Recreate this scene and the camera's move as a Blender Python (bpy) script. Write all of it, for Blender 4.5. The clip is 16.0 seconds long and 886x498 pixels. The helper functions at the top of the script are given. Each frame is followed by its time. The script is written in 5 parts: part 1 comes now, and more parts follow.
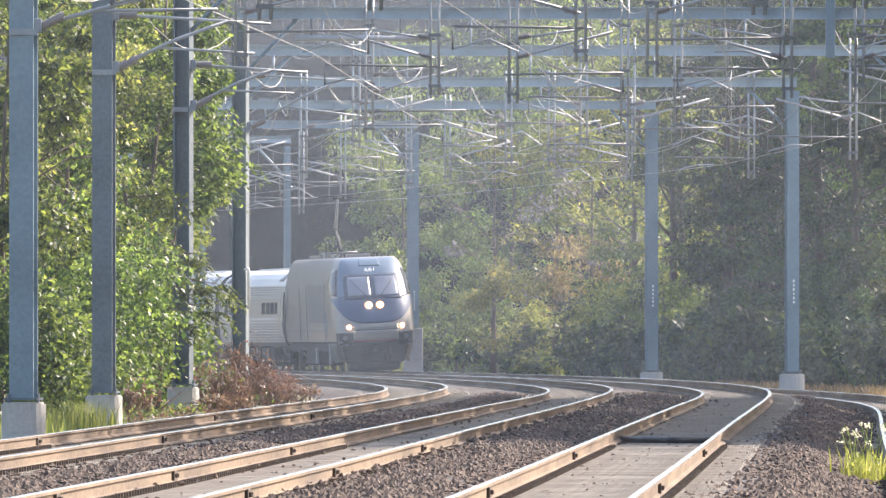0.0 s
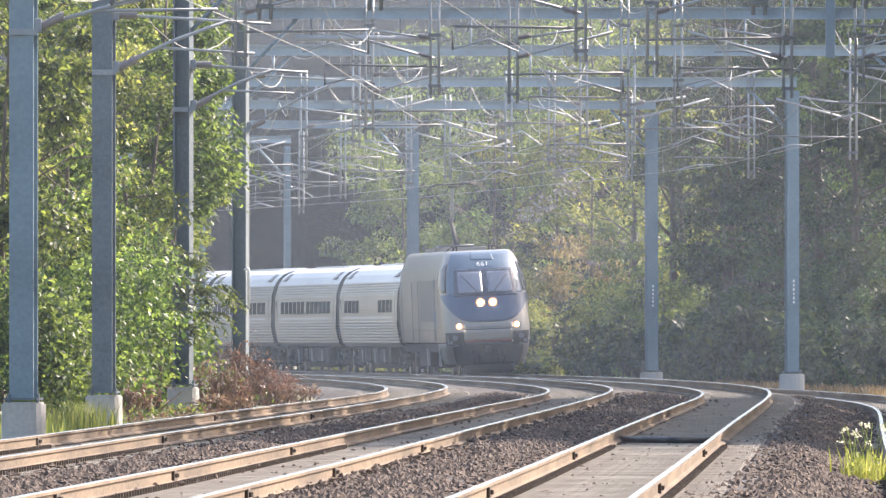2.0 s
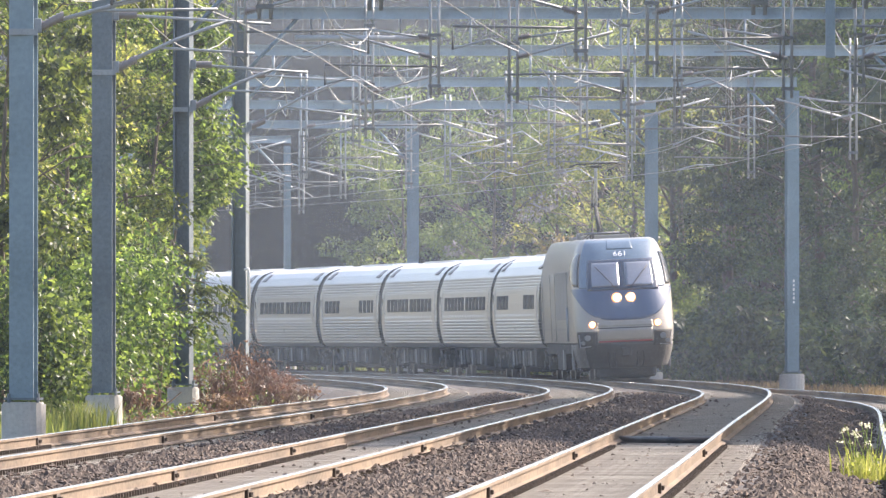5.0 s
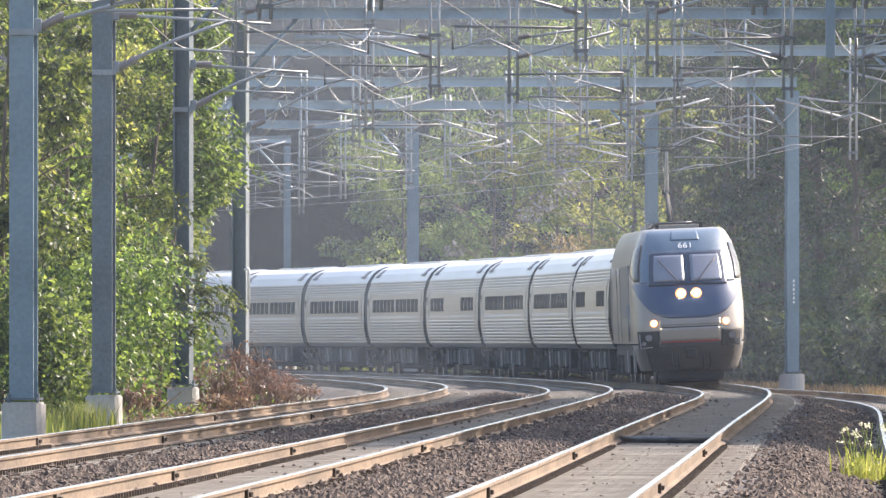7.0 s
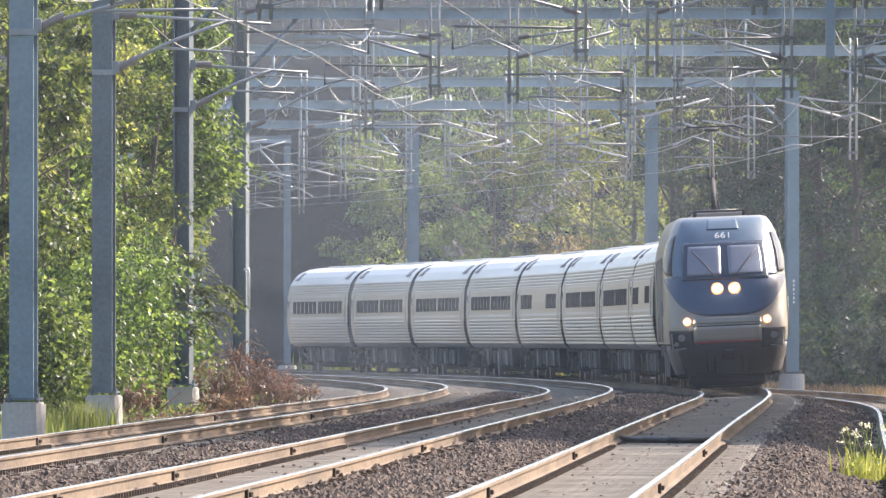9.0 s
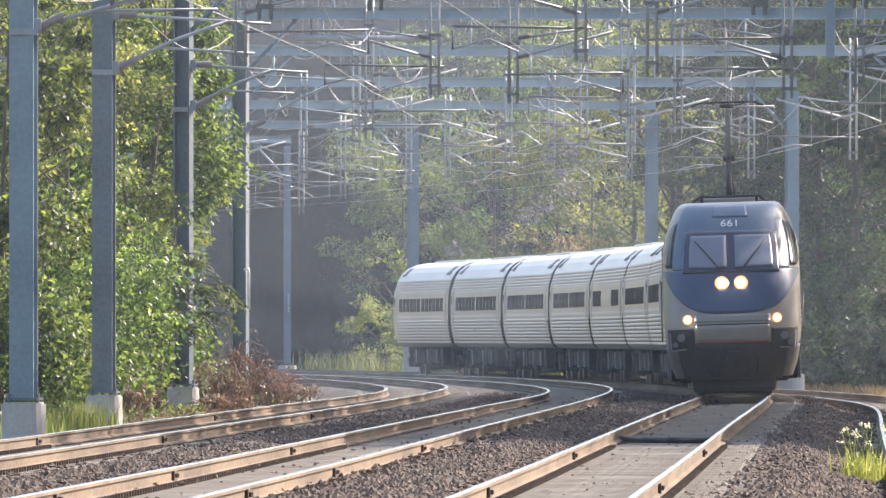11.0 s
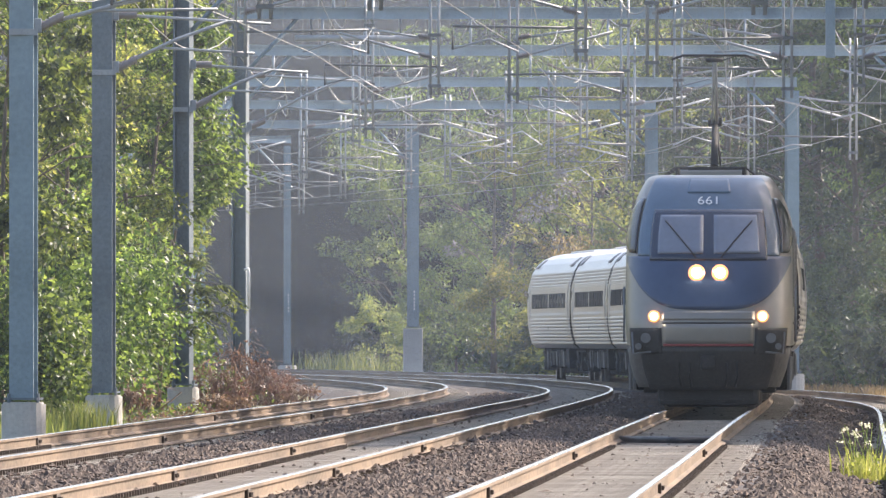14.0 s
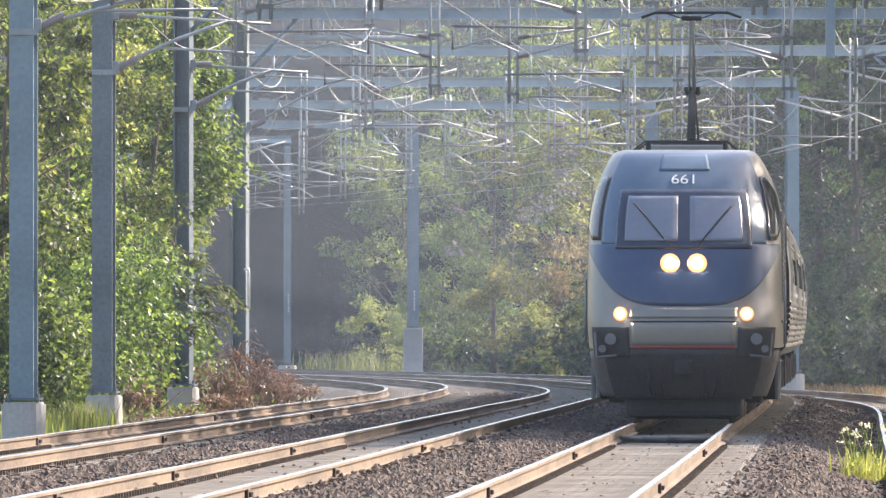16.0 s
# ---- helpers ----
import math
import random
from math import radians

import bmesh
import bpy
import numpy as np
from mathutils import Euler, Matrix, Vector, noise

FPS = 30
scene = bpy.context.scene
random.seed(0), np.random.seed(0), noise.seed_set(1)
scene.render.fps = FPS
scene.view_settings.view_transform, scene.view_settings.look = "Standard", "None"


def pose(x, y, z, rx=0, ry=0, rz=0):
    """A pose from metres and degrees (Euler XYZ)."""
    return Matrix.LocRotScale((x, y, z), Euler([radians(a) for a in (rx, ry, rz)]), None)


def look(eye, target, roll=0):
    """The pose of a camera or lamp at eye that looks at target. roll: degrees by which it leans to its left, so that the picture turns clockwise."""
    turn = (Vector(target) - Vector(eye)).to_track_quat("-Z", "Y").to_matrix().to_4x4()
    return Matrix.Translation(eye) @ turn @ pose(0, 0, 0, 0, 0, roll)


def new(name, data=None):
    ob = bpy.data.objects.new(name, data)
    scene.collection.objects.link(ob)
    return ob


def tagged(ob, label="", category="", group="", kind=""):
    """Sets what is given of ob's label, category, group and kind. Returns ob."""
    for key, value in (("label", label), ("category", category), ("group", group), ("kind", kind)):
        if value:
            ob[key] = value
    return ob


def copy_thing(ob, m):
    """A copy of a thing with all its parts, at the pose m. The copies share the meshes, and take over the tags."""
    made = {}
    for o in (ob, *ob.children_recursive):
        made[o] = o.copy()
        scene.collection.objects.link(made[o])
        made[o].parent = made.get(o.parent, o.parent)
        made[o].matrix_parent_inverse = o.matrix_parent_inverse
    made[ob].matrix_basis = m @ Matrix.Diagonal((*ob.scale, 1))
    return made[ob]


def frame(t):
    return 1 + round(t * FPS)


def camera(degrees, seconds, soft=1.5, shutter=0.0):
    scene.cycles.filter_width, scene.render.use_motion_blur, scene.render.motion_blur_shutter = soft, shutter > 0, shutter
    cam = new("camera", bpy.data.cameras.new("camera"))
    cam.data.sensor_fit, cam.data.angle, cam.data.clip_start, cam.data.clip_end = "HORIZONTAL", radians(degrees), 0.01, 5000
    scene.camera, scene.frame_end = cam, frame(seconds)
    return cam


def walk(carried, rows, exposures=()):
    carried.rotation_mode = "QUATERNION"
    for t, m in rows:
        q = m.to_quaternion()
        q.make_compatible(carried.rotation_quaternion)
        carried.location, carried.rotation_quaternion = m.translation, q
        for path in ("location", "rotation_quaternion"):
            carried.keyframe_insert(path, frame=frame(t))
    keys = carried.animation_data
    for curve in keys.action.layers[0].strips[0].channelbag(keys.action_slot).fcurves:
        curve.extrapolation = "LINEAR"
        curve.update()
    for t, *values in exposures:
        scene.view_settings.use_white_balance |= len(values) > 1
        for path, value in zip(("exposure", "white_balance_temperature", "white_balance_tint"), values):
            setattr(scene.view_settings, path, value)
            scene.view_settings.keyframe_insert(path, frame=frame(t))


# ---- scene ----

# ---- camera: a long lens on a tripod beside the railway, looking along the line ----
EYE_Z = 1.31
cam = camera(2.9535, 16.0, soft=1.4)
walk(cam, [(0.0, pose(0, 0, EYE_Z, 90.3007, 0, 0)), (16.0, pose(0, 0, EYE_Z, 90.3007, 0, 0))],
     exposures=[(0.0, 1.24, 6550, 17), (4.2, 1.25, 6550, 17), (6.5, 1.13, 6550, 17), (13.5, 1.09, 6550, 17), (15.0, 1.11, 6550, 17), (16.0, 1.25, 6550, 17)])

# ---- light: low sun ahead and to the right, hazy sky ----
SUN_AZ, SUN_EL = radians(56), radians(37)
world = bpy.data.worlds.new("sky")
scene.world = world
world.use_nodes = True
wn = world.node_tree.nodes
sky = wn.new("ShaderNodeTexSky")
sky.sky_type, sky.sun_disc = "NISHITA", False
sky.sun_elevation, sky.sun_rotation = SUN_EL, SUN_AZ
sky.air_density, sky.dust_density, sky.ozone_density = 1.2, 3.0, 1.0
wn["Background"].inputs["Strength"].default_value = 0.15
world.node_tree.links.new(sky.outputs[0], wn["Background"].inputs["Color"])
sun_data = bpy.data.lights.new("sun", "SUN")
sun_data.energy, sun_data.angle, sun_data.color = 5.0, radians(0.6), (1.0, 0.90, 0.76)
sun = new("sun", sun_data)
sun.matrix_world = look((math.sin(SUN_AZ) * 300, math.cos(SUN_AZ) * 300, 300 * math.tan(SUN_EL)), (0, 0, 0))


# ---- materials ----
def mat(name, color, rough=0.6, metal=0.0, var=0.25, scale=6.0, bump=0.15, bump_scale=40.0, color2=None,
        emit=None, power=0.0, rand=0.0, spec=0.5, stretch=(1, 1, 1), coat=0.0):
    """A principled material with large stains, fine grain and relief."""
    m = bpy.data.materials.new(name)
    m.use_nodes = True
    nt = m.node_tree
    n, l = nt.nodes, nt.links
    p = n["Principled BSDF"]
    co = n.new("ShaderNodeTexCoord")
    mp = n.new("ShaderNodeMapping")
    mp.inputs["Scale"].default_value = stretch
    l.new(co.outputs["Object"], mp.inputs["Vector"])
    big, small = n.new("ShaderNodeTexNoise"), n.new("ShaderNodeTexNoise")
    big.inputs["Scale"].default_value, big.inputs["Detail"].default_value = scale * 0.25, 5
    small.inputs["Scale"].default_value, small.inputs["Detail"].default_value = scale * 6, 4
    l.new(mp.outputs[0], big.inputs["Vector"]), l.new(mp.outputs[0], small.inputs["Vector"])
    c2 = color2 or tuple(c * (1 - var) for c in color)
    c1 = color if color2 else tuple(min(1, c * (1 + var)) for c in color)
    ramp = n.new("ShaderNodeValToRGB")
    ramp.color_ramp.elements[0].position, ramp.color_ramp.elements[1].position = 0.35, 0.68
    ramp.color_ramp.elements[0].color, ramp.color_ramp.elements[1].color = (*c2, 1), (*c1, 1)
    mixv = n.new("ShaderNodeMath")
    mixv.operation = "MULTIPLY_ADD"
    mixv.inputs[1].default_value = 0.4
    l.new(small.outputs["Fac"], mixv.inputs[0])
    add = n.new("ShaderNodeMath")
    add.operation = "MULTIPLY"
    add.inputs[1].default_value = 0.6
    l.new(big.outputs["Fac"], add.inputs[0]), l.new(add.outputs[0], mixv.inputs[2])
    l.new(mixv.outputs[0], ramp.inputs[0])
    out = ramp.outputs[0]
    if rand:
        info, hs = n.new("ShaderNodeObjectInfo"), n.new("ShaderNodeHueSaturation")
        rg = n.new("ShaderNodeMapRange")
        rg.inputs["To Min"].default_value, rg.inputs["To Max"].default_value = 1 - rand, 1 + rand
        l.new(info.outputs["Random"], rg.inputs["Value"]), l.new(rg.outputs[0], hs.inputs["Value"])
        l.new(out, hs.inputs["Color"])
        out = hs.outputs[0]
    l.new(out, p.inputs["Base Color"])
    p.inputs["Roughness"].default_value, p.inputs["Metallic"].default_value = rough, metal
    p.inputs["Specular IOR Level"].default_value = spec
    p.inputs["Coat Weight"].default_value = coat
    if bump:
        bt, b = n.new("ShaderNodeTexNoise"), n.new("ShaderNodeBump")
        bt.inputs["Scale"].default_value, bt.inputs["Detail"].default_value = bump_scale, 5
        b.inputs["Strength"].default_value, b.inputs["Distance"].default_value = bump, 0.02
        l.new(mp.outputs[0], bt.inputs["Vector"]), l.new(bt.outputs["Fac"], b.inputs["Height"])
        l.new(b.outputs[0], p.inputs["Normal"])
    if emit:
        p.inputs["Emission Color"].default_value, p.inputs["Emission Strength"].default_value = (*emit, 1), power
    return m


def leaf_mat(name, dark, light, glow=0.5):
    """Leaves: matt faces that let light through, each leaf and each tree a little different."""
    m = bpy.data.materials.new(name)
    m.use_nodes = True
    nt = m.node_tree
    n, l = nt.nodes, nt.links
    n.remove(n["Principled BSDF"])
    geo, info = n.new("ShaderNodeNewGeometry"), n.new("ShaderNodeObjectInfo")
    ramp = n.new("ShaderNodeValToRGB")
    ramp.color_ramp.elements[0].position = 0.3
    ramp.color_ramp.elements[0].color, ramp.color_ramp.elements[1].color = (*dark, 1), (*light, 1)
    l.new(geo.outputs["Random Per Island"], ramp.inputs[0])
    hs, rg = n.new("ShaderNodeHueSaturation"), n.new("ShaderNodeMapRange")
    rg.inputs["To Min"].default_value, rg.inputs["To Max"].default_value = 0.8, 1.25
    hue = n.new("ShaderNodeMapRange")
    hue.inputs["To Min"].default_value, hue.inputs["To Max"].default_value = 0.475, 0.515
    l.new(info.outputs["Random"], rg.inputs["Value"]), l.new(info.outputs["Random"], hue.inputs["Value"])
    l.new(rg.outputs[0], hs.inputs["Value"]), l.new(hue.outputs[0], hs.inputs["Hue"]), l.new(ramp.outputs[0], hs.inputs["Color"])
    di, tr, gl = n.new("ShaderNodeBsdfDiffuse"), n.new("ShaderNodeBsdfTranslucent"), n.new("ShaderNodeBsdfGlossy")
    bright = n.new("ShaderNodeHueSaturation")
    bright.inputs["Value"].default_value, bright.inputs["Saturation"].default_value, bright.inputs["Hue"].default_value = 2.1, 1.1, 0.487
    l.new(hs.outputs[0], di.inputs["Color"]), l.new(hs.outputs[0], bright.inputs["Color"]), l.new(bright.outputs[0], tr.inputs["Color"])
    gl.inputs["Roughness"].default_value = 0.45
    a, b = n.new("ShaderNodeMixShader"), n.new("ShaderNodeMixShader")
    a.inputs[0].default_value, b.inputs[0].default_value = glow, 0.05
    l.new(di.outputs[0], a.inputs[1]), l.new(tr.outputs[0], a.inputs[2])
    l.new(a.outputs[0], b.inputs[1]), l.new(gl.outputs[0], b.inputs[2])
    l.new(b.outputs[0], n["Material Output"].inputs["Surface"])
    return m


def haze_mat():
    """Bluish sheet that imitates haze: nearly clear, scattering a little light in uneven drifts."""
    m = bpy.data.materials.new("haze_sheet_tint")
    m.use_nodes = True
    n, l = m.node_tree.nodes, m.node_tree.links
    n.remove(n["Principled BSDF"])
    co, no, rg = n.new("ShaderNodeTexCoord"), n.new("ShaderNodeTexNoise"), n.new("ShaderNodeMapRange")
    no.inputs["Scale"].default_value, no.inputs["Detail"].default_value = 0.09, 3
    l.new(co.outputs["Object"], no.inputs["Vector"]), l.new(no.outputs["Fac"], rg.inputs["Value"])
    rg.inputs["From Min"].default_value, rg.inputs["From Max"].default_value = 0.3, 0.7
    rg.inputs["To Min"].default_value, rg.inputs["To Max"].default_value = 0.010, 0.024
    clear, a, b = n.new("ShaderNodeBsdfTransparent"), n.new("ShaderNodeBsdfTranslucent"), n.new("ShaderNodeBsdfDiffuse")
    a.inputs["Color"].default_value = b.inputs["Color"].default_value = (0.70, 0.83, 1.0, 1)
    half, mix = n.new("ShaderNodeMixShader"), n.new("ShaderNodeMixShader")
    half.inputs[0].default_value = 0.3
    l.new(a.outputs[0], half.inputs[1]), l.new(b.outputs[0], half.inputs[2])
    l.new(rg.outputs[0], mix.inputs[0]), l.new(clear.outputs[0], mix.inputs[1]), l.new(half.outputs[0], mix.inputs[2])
    l.new(mix.outputs[0], n["Material Output"].inputs["Surface"])
    return m


HAZE = haze_mat()
STEEL_GALV = mat("galvanised_steel", (0.30, 0.33, 0.36), 0.5, 0.55, 0.2, 3, 0.08)
STEEL_PAINT = mat("painted_steel", (0.20, 0.275, 0.33), 0.5, 0.2, 0.22, 2.5, 0.08)
# paler copy of STEEL_PAINT: bright haze over the beams is in the colour
BEAM_STEEL = mat("haze_lit_beam", (0.36, 0.44, 0.50), 0.5, 0.2, 0.2, 2.5, 0.06)
STEEL_DULL = mat("weathered_steel", (0.14, 0.175, 0.205), 0.55, 0.3, 0.3, 2.5, 0.1)
WIRE = mat("wire_metal", (0.42, 0.42, 0.40), 0.5, 0.4, 0.15, 3, 0)
TUBE = mat("tube_metal", (0.40, 0.42, 0.44), 0.55, 0.35, 0.2, 3, 0)
TUBE_DARK = mat("dark_tube", (0.19, 0.195, 0.20), 0.5, 0.4, 0.2, 3, 0)
PORCELAIN = mat("insulator_glaze", (0.28, 0.25, 0.24), 0.25, 0, 0.1, 8, 0)
CONCRETE = mat("pole_concrete", (0.44, 0.43, 0.41), 0.9, 0, 0.22, 3, 0.3)
TIE = mat("tie_concrete", (0.33, 0.295, 0.245), 0.9, 0, 0.3, 4, 0.4, rand=0.18)
RAIL_SIDE = mat("rusty_rail", (0.24, 0.178, 0.12), 0.8, 0.1, 0.3, 3, 0.2, color2=(0.07, 0.052, 0.04), stretch=(1, 0.15, 1))
RAIL_TOP = mat("polished_rail", (0.62, 0.62, 0.63), 0.22, 1.0, 0.1, 8, 0.02)
CLIP = mat("rail_clip", (0.07, 0.055, 0.045), 0.7, 0.3, 0.3, 10, 0.1)
RUBBER = mat("black_cable", (0.025, 0.026, 0.03), 0.6, 0, 0.2, 8, 0.1)
BALLAST = mat("ballast_stone", (0.075, 0.063, 0.057), 0.95, 0, 0.45, 30, 1.0, 18, color2=(0.03, 0.026, 0.025))
BALLAST_DUST = mat("dusty_crib_stone", (0.20, 0.175, 0.14), 0.95, 0, 0.4, 14, 0.5, 18, color2=(0.075, 0.066, 0.056))
STONE = mat("loose_stone", (0.165, 0.118, 0.087), 0.9, 0, 0.4, 25, 0.3, color2=(0.042, 0.036, 0.033))
GRASS_GROUND = mat("grassy_soil", (0.085, 0.105, 0.035), 0.95, 0, 0.4, 1.2, 0.8, 12, color2=(0.10, 0.075, 0.04))
BARK = mat("bark", (0.13, 0.105, 0.085), 0.9, 0, 0.35, 5, 0.8, 20, stretch=(1, 1, 0.3))
PALE_BARK = mat("pale_bark", (0.30, 0.28, 0.25), 0.9, 0, 0.3, 5, 0.6, 20, stretch=(1, 1, 0.3))
BRAMBLE = mat("dry_stem", (0.22, 0.15, 0.115), 0.85, 0, 0.3, 8, 0.3)
LEAF_NEAR = leaf_mat("broad_leaf", (0.03, 0.055, 0.016), (0.17, 0.235, 0.06), 0.5)
# yellow leaves, whose light tone also holds the backlight on the wood
LEAF_YELLOW = leaf_mat("yellow_sunlit_leaf", (0.075, 0.10, 0.03), (0.25, 0.26, 0.075), 0.62)
LEAF_FAR = leaf_mat("wood_leaf", (0.055, 0.08, 0.026), (0.15, 0.195, 0.06), 0.6)
LEAF_TAN = leaf_mat("dry_tan_leaf", (0.13, 0.12, 0.05), (0.30, 0.25, 0.11), 0.5)
# dark green, with the shade inside the wood put into the colour
LEAF_SHADED = leaf_mat("shaded_green_leaf", (0.022, 0.036, 0.016), (0.075, 0.10, 0.04), 0.4)
LEAF_RUST = leaf_mat("rust_leaf", (0.10, 0.065, 0.042), (0.21, 0.145, 0.09), 0.35)
GRASS_BLADE = leaf_mat("grass_blade", (0.07, 0.10, 0.03), (0.20, 0.22, 0.07), 0.45)
WEED_BLADE = leaf_mat("weed_blade", (0.15, 0.20, 0.05), (0.32, 0.36, 0.12), 0.5)
SEED_HEAD = leaf_mat("seed_head", (0.45, 0.42, 0.30), (0.6, 0.58, 0.48), 0.4)
DRY_GRASS = leaf_mat("dry_grass_blade", (0.22, 0.17, 0.07), (0.34, 0.27, 0.13), 0.45)
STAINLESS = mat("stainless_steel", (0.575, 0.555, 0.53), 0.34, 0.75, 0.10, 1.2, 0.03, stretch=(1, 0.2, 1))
# paler than STAINLESS: the sun's sheen on the roofs is in the colour
SUNLIT_STEEL = mat("sunlit_steel", (0.84, 0.835, 0.82), 0.38, 0.4, 0.10, 1.0, 0.03)
SILVER = mat("silver_paint", (0.265, 0.248, 0.225), 0.38, 0.25, 0.08, 1.0, 0.02, coat=0.3)
# silver paint with the shade low on the nose mixed in
SHADED_SILVER = mat("shaded_silver_paint", (0.15, 0.14, 0.128), 0.6, 0.15, 0.3, 2.0, 0.05)
SIDE_GLASS = mat("cab_side_glass", (0.02, 0.024, 0.032), 0.12, 0, 0.05, 2, 0, spec=0.6)
# forehead copy of the NAVY paint, lightened for its sky sheen
SKYLIT_BLUE = mat("skylit_blue_paint", (0.085, 0.14, 0.205), 0.4, 0.0, 0.12, 1.0, 0.02, coat=0.35)
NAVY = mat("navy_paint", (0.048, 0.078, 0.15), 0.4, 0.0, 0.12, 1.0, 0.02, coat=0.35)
BLUE_DARK = mat("dark_blue_surround", (0.022, 0.035, 0.065), 0.25, 0.0, 0.1, 2, 0.0, coat=0.5)
WHITE_STRIPE = mat("white_stripe", (0.78, 0.78, 0.77), 0.5, 0, 0.05, 3, 0)
RED_STRIPE = mat("red_stripe", (0.26, 0.05, 0.05), 0.5, 0, 0.1, 3, 0)
GRILLE = mat("grille_grey", (0.20, 0.20, 0.205), 0.6, 0.3, 0.15, 6, 0.05)
UNDER = mat("underframe_black", (0.035, 0.034, 0.034), 0.8, 0.1, 0.3, 4, 0.2)
BOGIE = mat("bogie_grey", (0.06, 0.058, 0.056), 0.75, 0.2, 0.3, 4, 0.2)
WHEEL = mat("wheel_steel", (0.20, 0.18, 0.16), 0.5, 0.7, 0.2, 5, 0.1)
GLASS = mat("dark_glass", (0.04, 0.044, 0.05), 0.55, 0, 0.05, 2, 0, spec=0.03)
# pale base colour stands for the sky reflected in the windscreen
WINDSHIELD = mat("skylit_windscreen_glass", (0.20, 0.22, 0.27), 0.12, 0, 0.1, 2, 0, spec=0.8)
NUMBER = mat("white_numeral", (0.75, 0.77, 0.78), 0.5, 0, 0.02, 3, 0)
LAMP_GLASS = mat("headlamp_glass", (0.9, 0.9, 0.85), 0.3, 0, 0, 3, 0, emit=(1.0, 0.86, 0.60), power=30)
# orange emission on the bowl imitates the glare round each lamp
GLARE_BOWL = mat("headlamp_glare_bowl", (0.75, 0.55, 0.35), 0.3, 0.4, 0.05, 3, 0, emit=(1.0, 0.36, 0.10), power=1.1)


# ---- mesh helpers ----
def mesh(name, verts, faces, smooth=False):
    me = bpy.data.meshes.new(name)
    me.from_pydata([tuple(v) for v in verts], [], faces)
    me.polygons.foreach_set("use_smooth", [smooth] * len(me.polygons))
    me.update()
    return me


def from_bm(name, bm, smooth=False):
    me = bpy.data.meshes.new(name)
    bmesh.ops.recalc_face_normals(bm, faces=bm.faces)
    bm.to_mesh(me)
    bm.free()
    if smooth:
        me.polygons.foreach_set("use_smooth", [True] * len(me.polygons))
    return me


def part(name, data, material, parent=None, label="", smooth=False):
    """One mesh object under a thing or under a part."""
    if isinstance(data, bmesh.types.BMesh):
        data = from_bm(name, data, smooth)
    if not data.materials:
        for m in (material if isinstance(material, (list, tuple)) else [material]):
            data.materials.append(m)
    ob = new(name, data)
    ob.parent = parent
    return tagged(ob, label)


def box(bm, c, s, m=None, bevel=0.0):
    """A box of size s round c in the bmesh, turned by m."""
    mt = Matrix.Translation(c) @ (m.to_4x4() if m else Matrix.Identity(4)) @ Matrix.Diagonal((*s, 1))
    r = bmesh.ops.create_cube(bm, size=1, matrix=mt)
    if bevel:
        es = list({e for v in r["verts"] for e in v.link_edges})
        bmesh.ops.bevel(bm, geom=es, offset=bevel, segments=2, affect="EDGES", profile=0.6)


def tube(bm, pts, radii, seg=6, cap=True):
    """A tube through the points; radii: one number or one for each point."""
    pts = [Vector(p) for p in pts]
    if not isinstance(radii, (list, tuple)):
        radii = [radii] * len(pts)
    rings = []
    up = Vector((0.13, 0.21, 1)).normalized()
    for i, p in enumerate(pts):
        d = (pts[min(i + 1, len(pts) - 1)] - pts[max(i - 1, 0)]).normalized()
        a = d.cross(up)
        if a.length < 0.05:
            a = d.cross(Vector((1, 0, 0)))
        a.normalize()
        b = d.cross(a)
        rings.append([bm.verts.new(p + (a * math.cos(k * math.tau / seg) + b * math.sin(k * math.tau / seg)) * radii[i]) for k in range(seg)])
    for r0, r1 in zip(rings, rings[1:]):
        for k in range(seg):
            f = bm.faces.new((r0[k], r0[(k + 1) % seg], r1[(k + 1) % seg], r1[k]))
            f.smooth = True
    if cap:
        bm.faces.new(rings[0]), bm.faces.new(rings[-1][::-1])


def disc(bm, c, r, depth, axis="Y", seg=20, r2=None):
    turn = {"Y": Euler((radians(90), 0, 0)), "X": Euler((0, radians(90), 0)), "Z": Euler((0, 0, 0))}[axis].to_matrix().to_4x4()
    bmesh.ops.create_cone(bm, cap_ends=True, segments=seg, radius1=r, radius2=r if r2 is None else r2, depth=depth,
                          matrix=Matrix.Translation(c) @ turn)


# ---- plan of the line: centre of the train's track by length u ----
US = np.arange(-400.0, 2200.0, 1.0)


def _bend(u):
    near = -0.0008 * np.clip((300 - u) / 45, 0, 1)
    kap = -0.4799e-3 * np.clip((US - 338.4) / 71.7, 0, 1) * (US < 1150)
    th = 0.0246 + np.concatenate([[0], np.cumsum(kap)[:-1]])
    return th + near


TH = _bend(US)
_i0 = int(np.where(US == 300)[0][0])
XS, YS = np.cumsum(np.sin(TH)), np.cumsum(np.cos(TH))
XS, YS = XS - XS[_i0] + 4.60, YS - YS[_i0] + 300.9
OFF_A, OFF_B, OFF_C, OFF_D = -7.62, -3.62, 0.0, 3.85
TRACKS = {"A": (OFF_A, 0.0), "B": (OFF_B, 0.0), "C": (OFF_C, 0.0), "D": (OFF_D, -0.3)}


def grade(u):
    """Height of the rails along the line: a slight crest."""
    return float(np.interp(u, [180, 300, 390, 620], [0.0, 0.05, 0.10, 0.115]))


def cant(u):
    return radians(2.4) * float(np.clip((u - 330) / 70, 0, 1))


def line(u, off=0.0, z=0.0):
    """A point beside the line: off metres to the right of the train's track, z above its rails."""
    t = float(np.interp(u, US, TH))
    return Vector((float(np.interp(u, US, XS)) + off * math.cos(t), float(np.interp(u, US, YS)) - off * math.sin(t), grade(u) + z))


